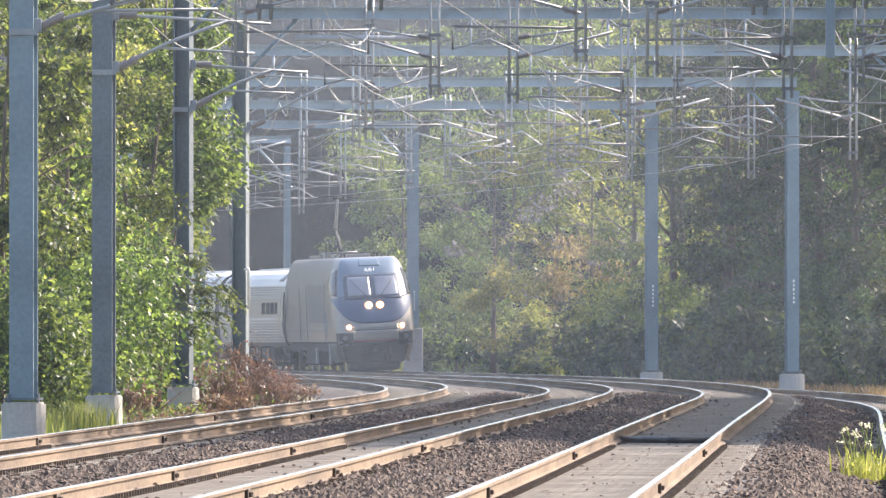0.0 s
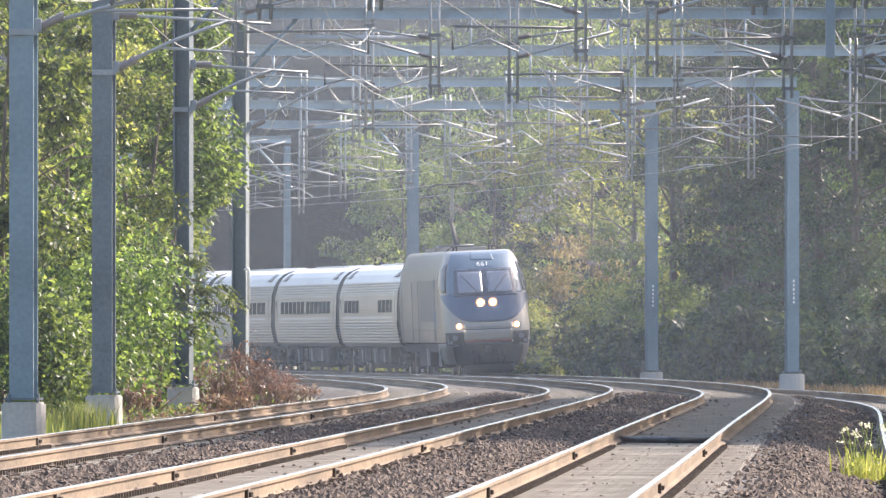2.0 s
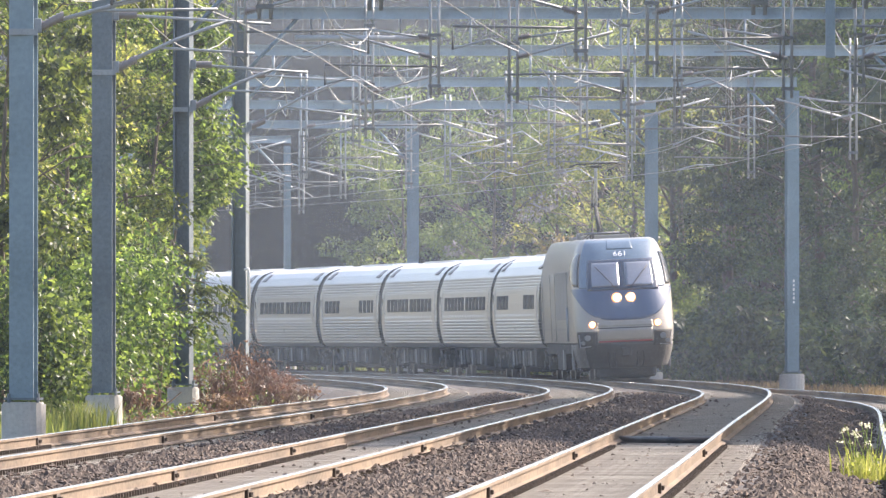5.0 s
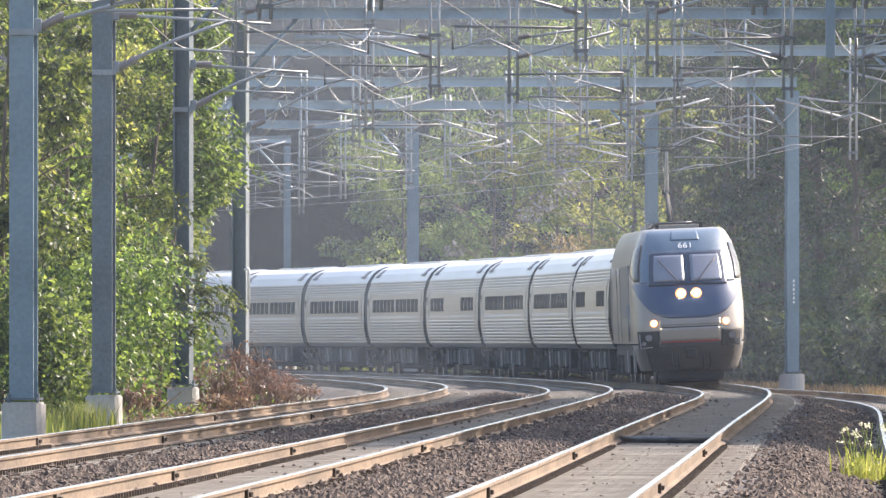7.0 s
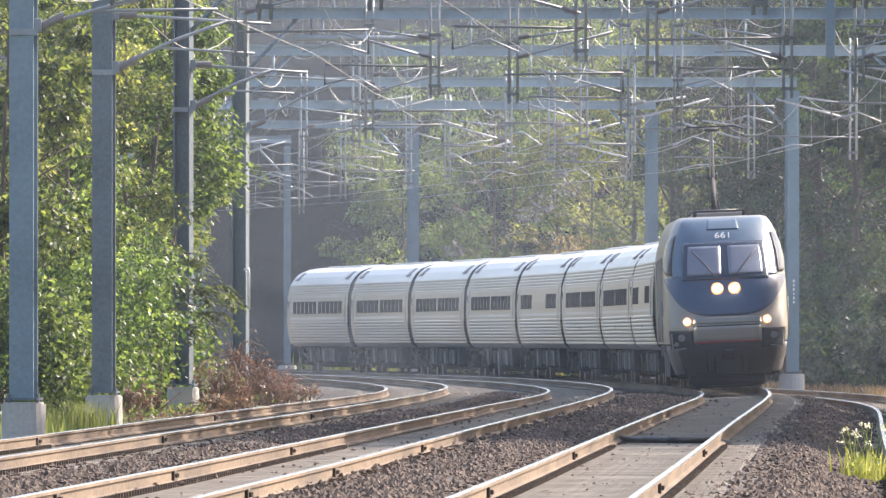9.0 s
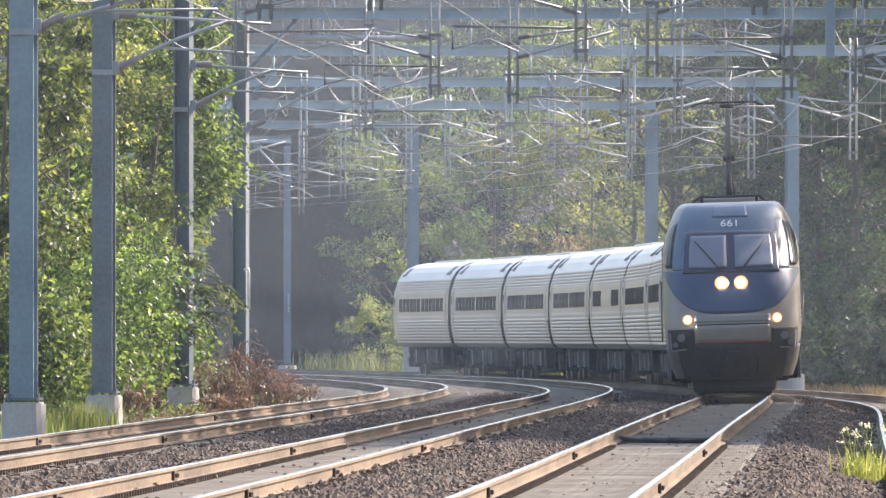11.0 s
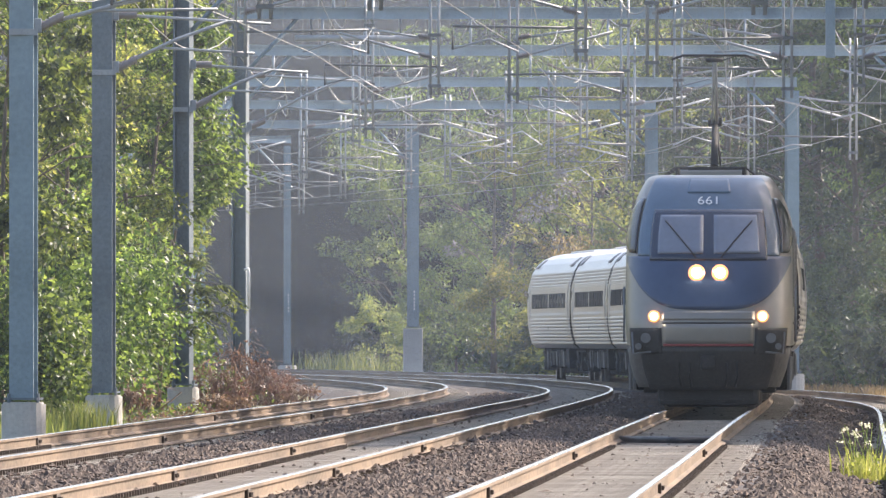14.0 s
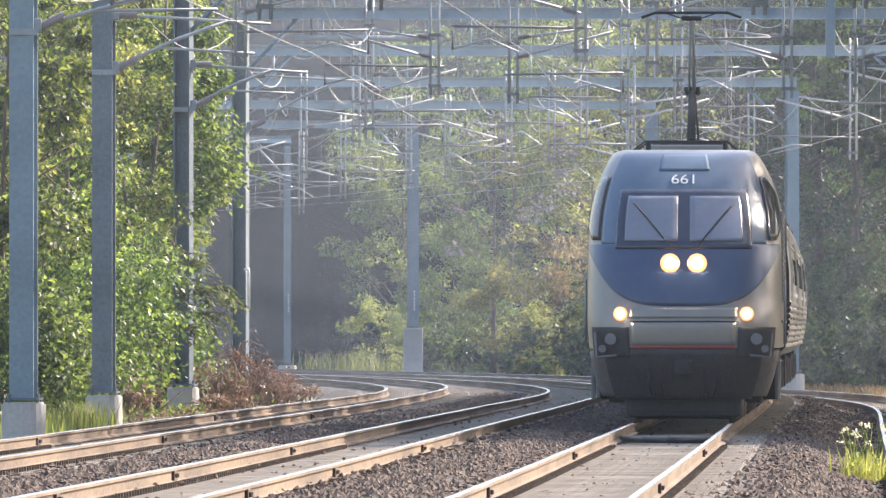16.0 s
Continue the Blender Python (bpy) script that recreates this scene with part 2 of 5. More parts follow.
def on_track(u, off, dx, z, dz=0.0):
    """A point in a canted track: dx from its centre, z above its rail heads."""
    c = cant(u)
    return line(u, off + dx * math.cos(c) - z * math.sin(c), dz + dx * math.sin(c) + z * math.cos(c))


def facing(u):
    return -math.degrees(float(np.interp(u, US, TH)))


# ---- ground ----
def ground():
    offs = [-900, -300, -120, -60, -40, -28, -20, -16, -13.5, -12, -11, -10.2, -9, -4, 0, 4, 7, 8.2, 9.5, 11, 14, 18, 25, 40, 70, 130, 300, 900]
    us = list(range(-380, 0, 40)) + list(range(0, 900, 6)) + list(range(900, 2100, 60))
    vs, fs = [], []
    for u in us:
        for o in offs:
            z = -0.72 if -9.5 < o < 7.5 else -0.42
            if o >= 8.2:
                z = -0.62 + min(3.0, 0.03 * max(0, o - 9))
            if o <= -10.2:
                z = -0.36 + 0.02 * min(60, -o - 10.2)
            z += 0.10 * noise.noise((u * 0.09, o * 0.3, 0)) if abs(o) < 60 else 0
            vs.append(line(u, o, z))
    w = len(offs)
    for i in range(len(us) - 1):
        for j in range(w - 1):
            fs.append((i * w + j, i * w + j + 1, (i + 1) * w + j + 1, (i + 1) * w + j))
    tagged(part("ground", mesh("ground", vs, fs, True), GRASS_GROUND), "grassy soil ground beside the railway", "ground", kind="structure")


def ballast():
    """The stone bed under the four tracks: mounded between them, level and dusty between the ties."""
    bed = [(-10.6, -0.62), (-10.0, -0.42), (-9.6, -0.28), (-9.2, -0.2), (-6.05, -0.17), (-5.6, -0.12), (-5.15, -0.17), (-2.1, -0.17),
           (-1.8, -0.13), (-1.5, -0.17), (1.5, -0.2), (1.9, -0.24), (2.2, -0.36), (5.35, -0.51), (5.9, -0.56), (6.6, -0.66), (7.4, -0.78)]
    for off, dz in TRACKS.values():
        bed += [(off + d, dz - 0.190) for d in (-1.33, -1.0, -0.5, 0, 0.5, 1.0, 1.33)]
    bed.sort()
    us = [20 + i for i in range(110)] + [130 + 0.35 * i for i in range(460)] + [291 + 1.5 * i for i in range(500)]
    vs, fs, dusty = [], [], []
    w = len(bed)
    for u in us:
        for o, z in bed:
            centre = min((a for a, _ in TRACKS.values()), key=lambda a: abs(a - o))
            inside = abs(o - centre) < 1.4
            z2 = z + (o - centre) * math.sin(cant(u)) * inside
            if inside:
                z2 += 0.004 * noise.noise((u * 0.9, o * 2.3, 1.0))
            else:
                z2 += 0.02 * noise.noise((u * 1.3, o * 2.3, 1.0)) + 0.03 * noise.noise((u * 0.2, o * 0.9, 4.0))
            vs.append(line(u, o + (0 if inside else 0.1 * noise.noise((u * 0.4, o, 9.0))), z2))
    for i in range(len(us) - 1):
        for j in range(w - 1):
            fs.append((i * w + j, i * w + j + 1, (i + 1) * w + j + 1, (i + 1) * w + j))
            mid = (bed[j][0] + bed[j + 1][0]) / 2
            dusty.append(1 if min(abs(mid - a) for a, _ in TRACKS.values()) < 1.33 else 0)
    me = mesh("ballast_bed", vs, fs, True)
    me.materials.append(BALLAST), me.materials.append(BALLAST_DUST)
    me.polygons.foreach_set("material_index", dusty)
    tagged(part("ballast_bed", me, None), "dark grey crushed stone track bed", "ballast", kind="structure")


def loose_stones():
    """Single stones over the nearest ballast."""
    rng = np.random.default_rng(5)
    n = 44000
    u = 128 + 300 * rng.random(n) ** 2.2
    o = rng.choice([-9.7, -5.6, -1.8, 2.2, 5.9], n, p=[0.13, 0.23, 0.26, 0.26, 0.12]) + rng.normal(0, 0.44, n)
    crib = rng.random(n) < 0.035
    o = np.where(crib, rng.choice([OFF_A, OFF_B, OFF_C, OFF_D], n) + rng.uniform(-1.2, 1.2, n), o)
    base = np.array([(1, 0, 0), (-1, 0, 0), (0, 1, 0), (0, -1, 0), (0, 0, 1), (0, 0, -1)], float)
    tri = np.array([(0, 2, 4), (2, 1, 4), (1, 3, 4), (3, 0, 4), (2, 0, 5), (1, 2, 5), (3, 1, 5), (0, 3, 5)])
    th = np.interp(u, US, TH)
    x, y = np.interp(u, US, XS) + o * np.cos(th), np.interp(u, US, YS) - o * np.sin(th)
    low = np.interp(o, [-10.6, -9.6, -9.1, -6.1, -5.6, -5.0, -1.8, -1.2, 1.5, 1.9, 2.3, 2.7, 3.2, 5.3, 6.6], [-0.6, -0.26, -0.19, -0.17, -0.11, -0.16, -0.12, -0.19, -0.19, -0.19, -0.33, -0.43, -0.48, -0.48, -0.62])
    r = rng.uniform(0.024, 0.055, (n, 1, 1)) * rng.uniform(0.6, 1.3, (n, 6, 1)) * np.where(crib, 0.6, 1.0)[:, None, None]
    a = rng.random(n) * 6.28
    v = base[None] * r + rng.normal(0, 0.009, (n, 6, 3))
    vx = v[..., 0] * np.cos(a)[:, None] - v[..., 1] * np.sin(a)[:, None]
    vy = v[..., 0] * np.sin(a)[:, None] + v[..., 1] * np.cos(a)[:, None] + 0.3 * v[..., 2]
    pts = np.stack([vx + x[:, None], vy + y[:, None], 0.7 * v[..., 2] + (low + np.interp(u, [180, 300, 390], [0, 0.05, 0.10]))[:, None]], -1).reshape(-1, 3)
    fs = (tri[None] + 6 * np.arange(n)[:, None, None]).reshape(-1, 3)
    me = mesh("loose_stones", pts, [tuple(f) for f in fs.tolist()])
    tagged(part("loose_stones", me, STONE), "loose grey and brown track stones", "stones", kind="stuff")


def rail_mesh(off, dx, dz):
    """A rail with head, web and foot along the whole line."""
    prof = [(-0.036, -0.004), (-0.030, 0.0), (0.030, 0.0), (0.036, -0.004), (0.036, -0.034), (0.010, -0.046), (0.009, -0.130),
            (0.070, -0.152), (0.070, -0.168), (-0.070, -0.168), (-0.070, -0.152), (-0.009, -0.130), (-0.010, -0.046), (-0.036, -0.034)]
    us = [20 + 4 * i for i in range(27)] + [128 + 2 * i for i in range(80)] + [288 + 3 * i for i in range(220)]
    vs, fs, top = [], [], []
    k = len(prof)
    for u in us:
        vs += [on_track(u, off, dx + a, b, dz) for a, b in prof]
    for i in range(len(us) - 1):
        for j in range(k):
            fs.append((i * k + j, i * k + (j + 1) % k, (i + 1) * k + (j + 1) % k, (i + 1) * k + j))
            top.append(1 if j in (0, 1, 2) else 0)
    me = mesh("rail", vs, fs)
    me.materials.append(RAIL_SIDE), me.materials.append(RAIL_TOP)
    me.polygons.foreach_set("material_index", top)
    return me


TIE_V = [(-1.30, -0.14, -0.42), (1.30, -0.14, -0.42), (1.30, 0.14, -0.42), (-1.30, 0.14, -0.42),
         (-1.28, -0.11, -0.182), (-0.45, -0.10, -0.186), (0.45, -0.10, -0.186), (1.28, -0.11, -0.182),
         (1.28, 0.11, -0.182), (0.45, 0.10, -0.186), (-0.45, 0.10, -0.186), (-1.28, 0.11, -0.182)]
TIE_F = [(4, 5, 10, 11), (5, 6, 9, 10), (6, 7, 8, 9), (0, 1, 7, 6, 5, 4), (2, 3, 11, 10, 9, 8), (1, 2, 8, 7), (3, 0, 4, 11)]


def tie_pose(u, off, dz):
    c = cant(u)
    return Matrix.Translation(line(u, off, dz)) @ Euler((0, -c, radians(facing(u)))).to_matrix().to_4x4()


def track(key):
    off, dz = TRACKS[key]
    top = tagged(new("railway_track"), "steel rails clipped to concrete ties in ballast", "railway track", "parallel railway tracks", "structure")
    for side in (-1, 1):
        part("rail", rail_mesh(off, side * 0.7535, dz), None, top, "steel rail with polished head and rusty web")
    shared = mesh("tie", TIE_V, TIE_F)
    shared.materials.append(TIE)
    for i in range(190):
        u = 128 + 0.61 * i
        ob = part("tie", shared, TIE, top)
        ob.matrix_basis = tie_pose(u, off, dz)
    vs, fs = [], []
    for i in range(900):
        u = 128 + 0.61 * (190 + i)
        m, b = tie_pose(u, off, dz), len(vs)
        vs += [m @ Vector(v) for v in TIE_V]
        fs += [tuple(b + j for j in f) for f in TIE_F]
    part("far_ties", mesh("far_ties", vs, fs), TIE, top, "row of concrete ties")["kind"] = "stuff"
    # spring clips beside each rail foot, joined
    bm = bmesh.new()
    for i in range(170):
        m = tie_pose(128 + 0.61 * i, off, dz)
        for dx in (-0.86, -0.65, 0.65, 0.86):
            box(bm, m @ Vector((dx, 0, -0.16)), (0.07, 0.10, 0.05), m.to_3x3())
    part("rail_clips", bm, CLIP, top, "dark steel spring clips")["kind"] = "stuff"
    # bonded joints on the webs
    for u in {"A": (232, 296), "B": (151, 177, 214), "C": (158, 206), "D": (240,)}[key]:
        for dx in (-0.7535, 0.7535):
            bm = bmesh.new()
            m = tie_pose(u + 3 * dx, off, dz)
            box(bm, m @ Vector((dx + 0.025, 0, -0.085)), (0.035, 0.75, 0.10), m.to_3x3(), 0.008)
            for k in (-0.25, -0.08, 0.08, 0.25):
                box(bm, m @ Vector((dx + 0.05, k, -0.085)), (0.03, 0.04, 0.04), m.to_3x3())
            part("joint_bar", bm, CLIP, top, "dark bolted joint bar")
    return top


def bond_cable():
    """A black hose lying across the train's track."""
    bm = bmesh.new()
    u = 246
    pts = [(-0.95, 0, -0.12), (-0.7, -1.5, -0.15), (-0.55, -4.5, -0.13), (-0.3, -7, -0.12), (0.1, -8, -0.12), (0.6, -7.6, -0.12), (0.95, -7.2, -0.2)]
    m = tie_pose(u, 0, 0)
    smooth = []
    for i in range(len(pts) - 1):
        for k in range(6):
            smooth.append(Vector(pts[i]).lerp(Vector(pts[i + 1]), k / 6))
    tube(bm, [m @ p for p in smooth], 0.048, 8)
    tagged(part("bond_cable", bm, RUBBER), "thick black cable lying across the rails", "cable")


# ---- overhead line ----
def h_post(bm, base, top, w, d, turn):
    """An H-section post in one piece."""
    m = Euler((0, 0, turn)).to_matrix()
    a, b, t, s = w / 2, d / 2, 0.04, 0.012
    half = [(-a, -b), (a, -b), (a, -b + t), (s, -b + t), (s, b - t), (a, b - t), (a, b), (-a, b), (-a, b - t), (-s, b - t), (-s, -b + t), (-a, -b + t)]
    lo = [bm.verts.new(base + m @ Vector((x, y, 0))) for x, y in half]
    hi = [bm.verts.new(base + m @ Vector((x, y, top - base.z))) for x, y in half]
    for k in range(12):
        bm.faces.new((lo[k], lo[(k + 1) % 12], hi[(k + 1) % 12], hi[k]))
    bm.faces.new(lo[::-1]), bm.faces.new(hi)


def mast(x, y, z_ground, z_cap, top, w, turn, material, fw=0.62, arm=None, label="", octagon=True, tag=True):
    """A steel mast bolted on a concrete foundation, with the bracket arm of the outer track where it has one."""
    ob = new("catenary_mast")
    ob.location = (x, y, 0)
    tagged(ob, label or "blue-grey steel catenary mast on a concrete foundation", "catenary mast", "catenary masts along the line")
    bm = bmesh.new()
    if octagon:
        disc(bm, (0, 0, (z_ground - 0.3 + z_cap) / 2), fw / 2 * 1.04, z_cap - z_ground + 0.3, "Z", 20)
    else:
        box(bm, (0, 0, (z_ground - 0.3 + z_cap) / 2), (fw, fw, z_cap - z_ground + 0.3), None, 0.04)
    bmesh.ops.bevel(bm, geom=[e for e in bm.edges if all(v.co.z > z_cap - 0.01 for v in e.verts)], offset=0.03, segments=2, affect="EDGES")
    part("foundation", bm, CONCRETE, ob, "weathered concrete foundation")
    bm = bmesh.new()
    h_post(bm, Vector((0, 0, z_cap + 0.06)), top, w, w * 0.95, turn)
    part("post", bm, material, ob)
    bm = bmesh.new()
    box(bm, (0, 0, z_cap + 0.05), (w + 0.14, w + 0.14, 0.035), Euler((0, 0, turn)).to_matrix())
    part("base_plate", bm, STEEL_DULL, ob)
    for a in (-1, 1):
        for b in (-1, 1):
            bm = bmesh.new()
            disc(bm, (a * (w / 2 + 0.03), b * (w / 2 + 0.03), z_cap + 0.06), 0.025, 0.14, "Z", 8)
            part("anchor_bolt", bm, STEEL_DULL, ob)
    if tag:
        for k in range(6):
            bm = bmesh.new()
            box(bm, (0.05, -w / 2 - 0.012, 2.45 + 0.13 * k), (0.05, 0.008, 0.085 if k % 2 else 0.06))
            part("number_mark", bm, NUMBER, ob, "small white mark")
    if arm:
        bm = bmesh.new()
        z0, reach, rise = arm
        tube(bm, [(w / 2 + 0.05, 0, z0), (w / 2 + reach * 0.55, 0, z0 + rise * 0.6), (w / 2 + reach, 0, z0 + rise)], 0.035, 8)
        tube(bm, [(w / 2 + reach * 0.4, 0, z0 + rise * 0.42), (reach + w / 2 + 0.5, 0, z0 + 0.25)], 0.025, 8)
        tube(bm, [(w / 2 + 0.05, 0, z0 + rise + 0.12), (w / 2 + reach + 0.8, 0, z0 + rise - 0.05)], 0.028, 8)
        part("bracket_arm", bm, TUBE, ob, "galvanised tubular bracket arm")
        for z in (z0, z0 + rise + 0.12):
            bm = bmesh.new()
            for k in range(6):
                disc(bm, (w / 2 + 0.12 + 0.055 * k, 0, z + (0.028 * k if z == z0 else 0)), 0.075, 0.06, "X", 12)
            part("insulator", bm, PORCELAIN, ob, "grey ribbed insulator")
            bm = bmesh.new()
            box(bm, (w / 2 + 0.03, 0, z), (0.12, 0.22, 0.22), None, 0.02)
            part("bracket_clamp", bm, STEEL_GALV, ob)
        bm = bmesh.new()
        box(bm, (0, 0, z0 - 0.1), (w + 0.06, w + 0.06, 0.1))
        part("collar", bm, STEEL_GALV, ob)
    return ob


# portals across the tracks: place on the line, left end, right end, beam height
PORTALS = [(264, -10.2, 8.4, 9.5), (317, -11.3, 8.4, 9.4), (370, -11.9, 7.4, 9.3), (423, -11.95, 7.2, 9.25), (475, -12.0, 7.0, 9.2), (527, -12.0, 6.25, 9.1),
           (579, -12.0, 5.75, 9.1), (648, -12.0, 3.8, 9.3), (697, -12.0, 4.42, 9.3), (750, -12.0, 6.0, 9.3)]
WIRE_Z = 6.55


def support(ob, p, m, beam_z, hand, rng):
    """Drop tubes with a cantilever and a steady arm that hold the wires over one track; p: over the track at rail height."""
    foot = WIRE_Z - 0.25 + rng.uniform(-0.2, 0.25)
    ox = -hand * 1.15
    at = lambda a, b, z: p + m @ Vector((a, b, z))
    top = WIRE_Z + 1.15

    def rod(name, r, pts, mt, label="", parent=ob):
        bm = bmesh.new()
        tube(bm, pts, r, 6)
        return part(name, bm, mt, parent, label)

    drop = None
    for s in (-0.09, 0.09):
        drop = rod("drop_tube", 0.036, [at(ox + s, 0, beam_z + 0.35), at(ox + s, 0, foot)], TUBE, "galvanised drop tube")
    for z in (beam_z - 0.3, foot + 0.2, foot + 1.3):
        bm = bmesh.new()
        box(bm, at(ox, 0, z), (0.28, 0.10, 0.07), m)
        part("clamp", bm, TUBE_DARK, drop)
    rod("top_tube", 0.028, [at(ox, 0, top), at(hand * 0.35, 0, top + 0.22)], TUBE)
    rod("cantilever", 0.030, [at(ox, 0, top - 0.42), at(hand * 1.0, 0, top + 0.16)], TUBE)
    rod("registration_tube", 0.026, [at(ox - hand * 0.2, 0, foot + 0.62), at(hand * 1.22, 0, foot + 0.66), at(hand * 1.22, 0, foot + 0.22)], TUBE_DARK, "dark bent registration tube")
    rod("steady_arm", 0.020, [at(hand * 1.2, 0, foot + 0.24), at(hand * 0.55, 0, foot + 0.42), at(0, 0, WIRE_Z + 0.02)], TUBE)
    for x0, z0, dz in ((0.12, top + 0.03, 0.01), (0.10, top - 0.39, 0.0135)):
        bm = bmesh.new()
        tube(bm, [at(ox + hand * (x0 - 0.03), 0, z0 - 0.01), at(ox + hand * (x0 + 0.25), 0, z0 + 5 * dz)], 0.035, 6)
        for k in range(5):
            disc(bm, at(ox + hand * (x0 + 0.05 * k), 0, z0 + dz * k), 0.07, 0.028, "X", 10)
        part("insulator", bm, PORCELAIN, ob)


def portal(u, left, right, zb, rng):
    """A beam on two masts over all the tracks, with a drop support for each."""
    ob = tagged(new("catenary_portal"), "blue-grey steel portal beam with hanging wire supports", "catenary portal", "portal beams over the tracks")
    m = Euler((0, 0, radians(facing(u)))).to_matrix()
    c = line(u, 0, 0)
    bm = bmesh.new()
    L = right - left + 0.3
    mid = c + m @ Vector(((left + right) / 2, 0, zb))
    box(bm, mid + Vector((0, 0, 0.13)), (L, 0.26, 0.03), m), box(bm, mid - Vector((0, 0, 0.13)), (L, 0.26, 0.03), m)
    box(bm, mid, (L, 0.02, 0.24), m)
    for k in range(int(L / 2)):
        box(bm, c + m @ Vector((left + 1 + 2 * k, 0, zb)), (0.02, 0.22, 0.23), m)
    part("beam", bm, BEAM_STEEL, ob)
    for end, into in ((left, 1.4), (right, -1.4)):
        bm = bmesh.new()
        tube(bm, [c + m @ Vector((end, 0.0, zb - 1.6)), c + m @ Vector((end + into, 0, zb - 0.15))], 0.05, 6)
        part("knee_brace", bm, STEEL_PAINT, ob)
    for k, (off, dz) in enumerate(TRACKS.values()):
        if off > right:
            continue
        support(ob, c + m @ Vector((off, 0, 0)), m, zb, 1 if (k + int(u)) % 2 else -1, rng)
    for o in (left + 2.3, -5.6, -1.8, 2.0):
        bm = bmesh.new()
        tube(bm, [c + m @ Vector((o, 0, zb + 0.1)), c + m @ Vector((o, 0, zb + 0.9))], 0.04, 6)
        box(bm, c + m @ Vector((o, 0, zb + 0.95)), (0.5, 0.06, 0.06), m)
        part("feeder_bracket", bm, STEEL_GALV, ob)
    if u == 423:
        bm = bmesh.new()
        tube(bm, [c + m @ Vector((-10.6, -0.2, zb - 0.62)), c + m @ Vector((-7.45, -0.2, zb - 0.62))], 0.075, 12)
        disc(bm, c + m @ Vector((-7.43, -0.2, zb - 0.62)), 0.095, 0.06, "X", 12)
        part("feeder_pipe", bm, TUBE, ob, "thick pale feeder pipe")
        for o in (-10.2, -8.0):
            bm = bmesh.new()
            tube(bm, [c + m @ Vector((o, -0.2, zb - 0.6)), c + m @ Vector((o, -0.1, zb - 0.1))], 0.025, 6)
            part("pipe_hanger", bm, TUBE_DARK, ob)
        bm = bmesh.new()
        box(bm, c + m @ Vector((2.6, -0.16, zb - 0.35)), (0.24, 0.2, 1.5), m, 0.02)
        part("hanger_post", bm, STEEL_PAINT, ob, "stout blue-grey hanger post")
    # slack jumper cables hung under the beam
    for k in range(3):
        o, span, deep = left + 3.5 + 5.2 * k + rng.uniform(-0.8, 0.8), rng.uniform(0.8, 1.6), rng.uniform(0.5, 1.0)
        bm = bmesh.new()
        tube(bm, [c + m @ Vector((o + span * q / 10, 0.1, zb - 0.1 - deep * (1 - (q / 5 - 1) ** 2))) for q in range(11)], 0.014, 5)
        part("jumper_cable", bm, WIRE, ob, "slack pale jumper cable")


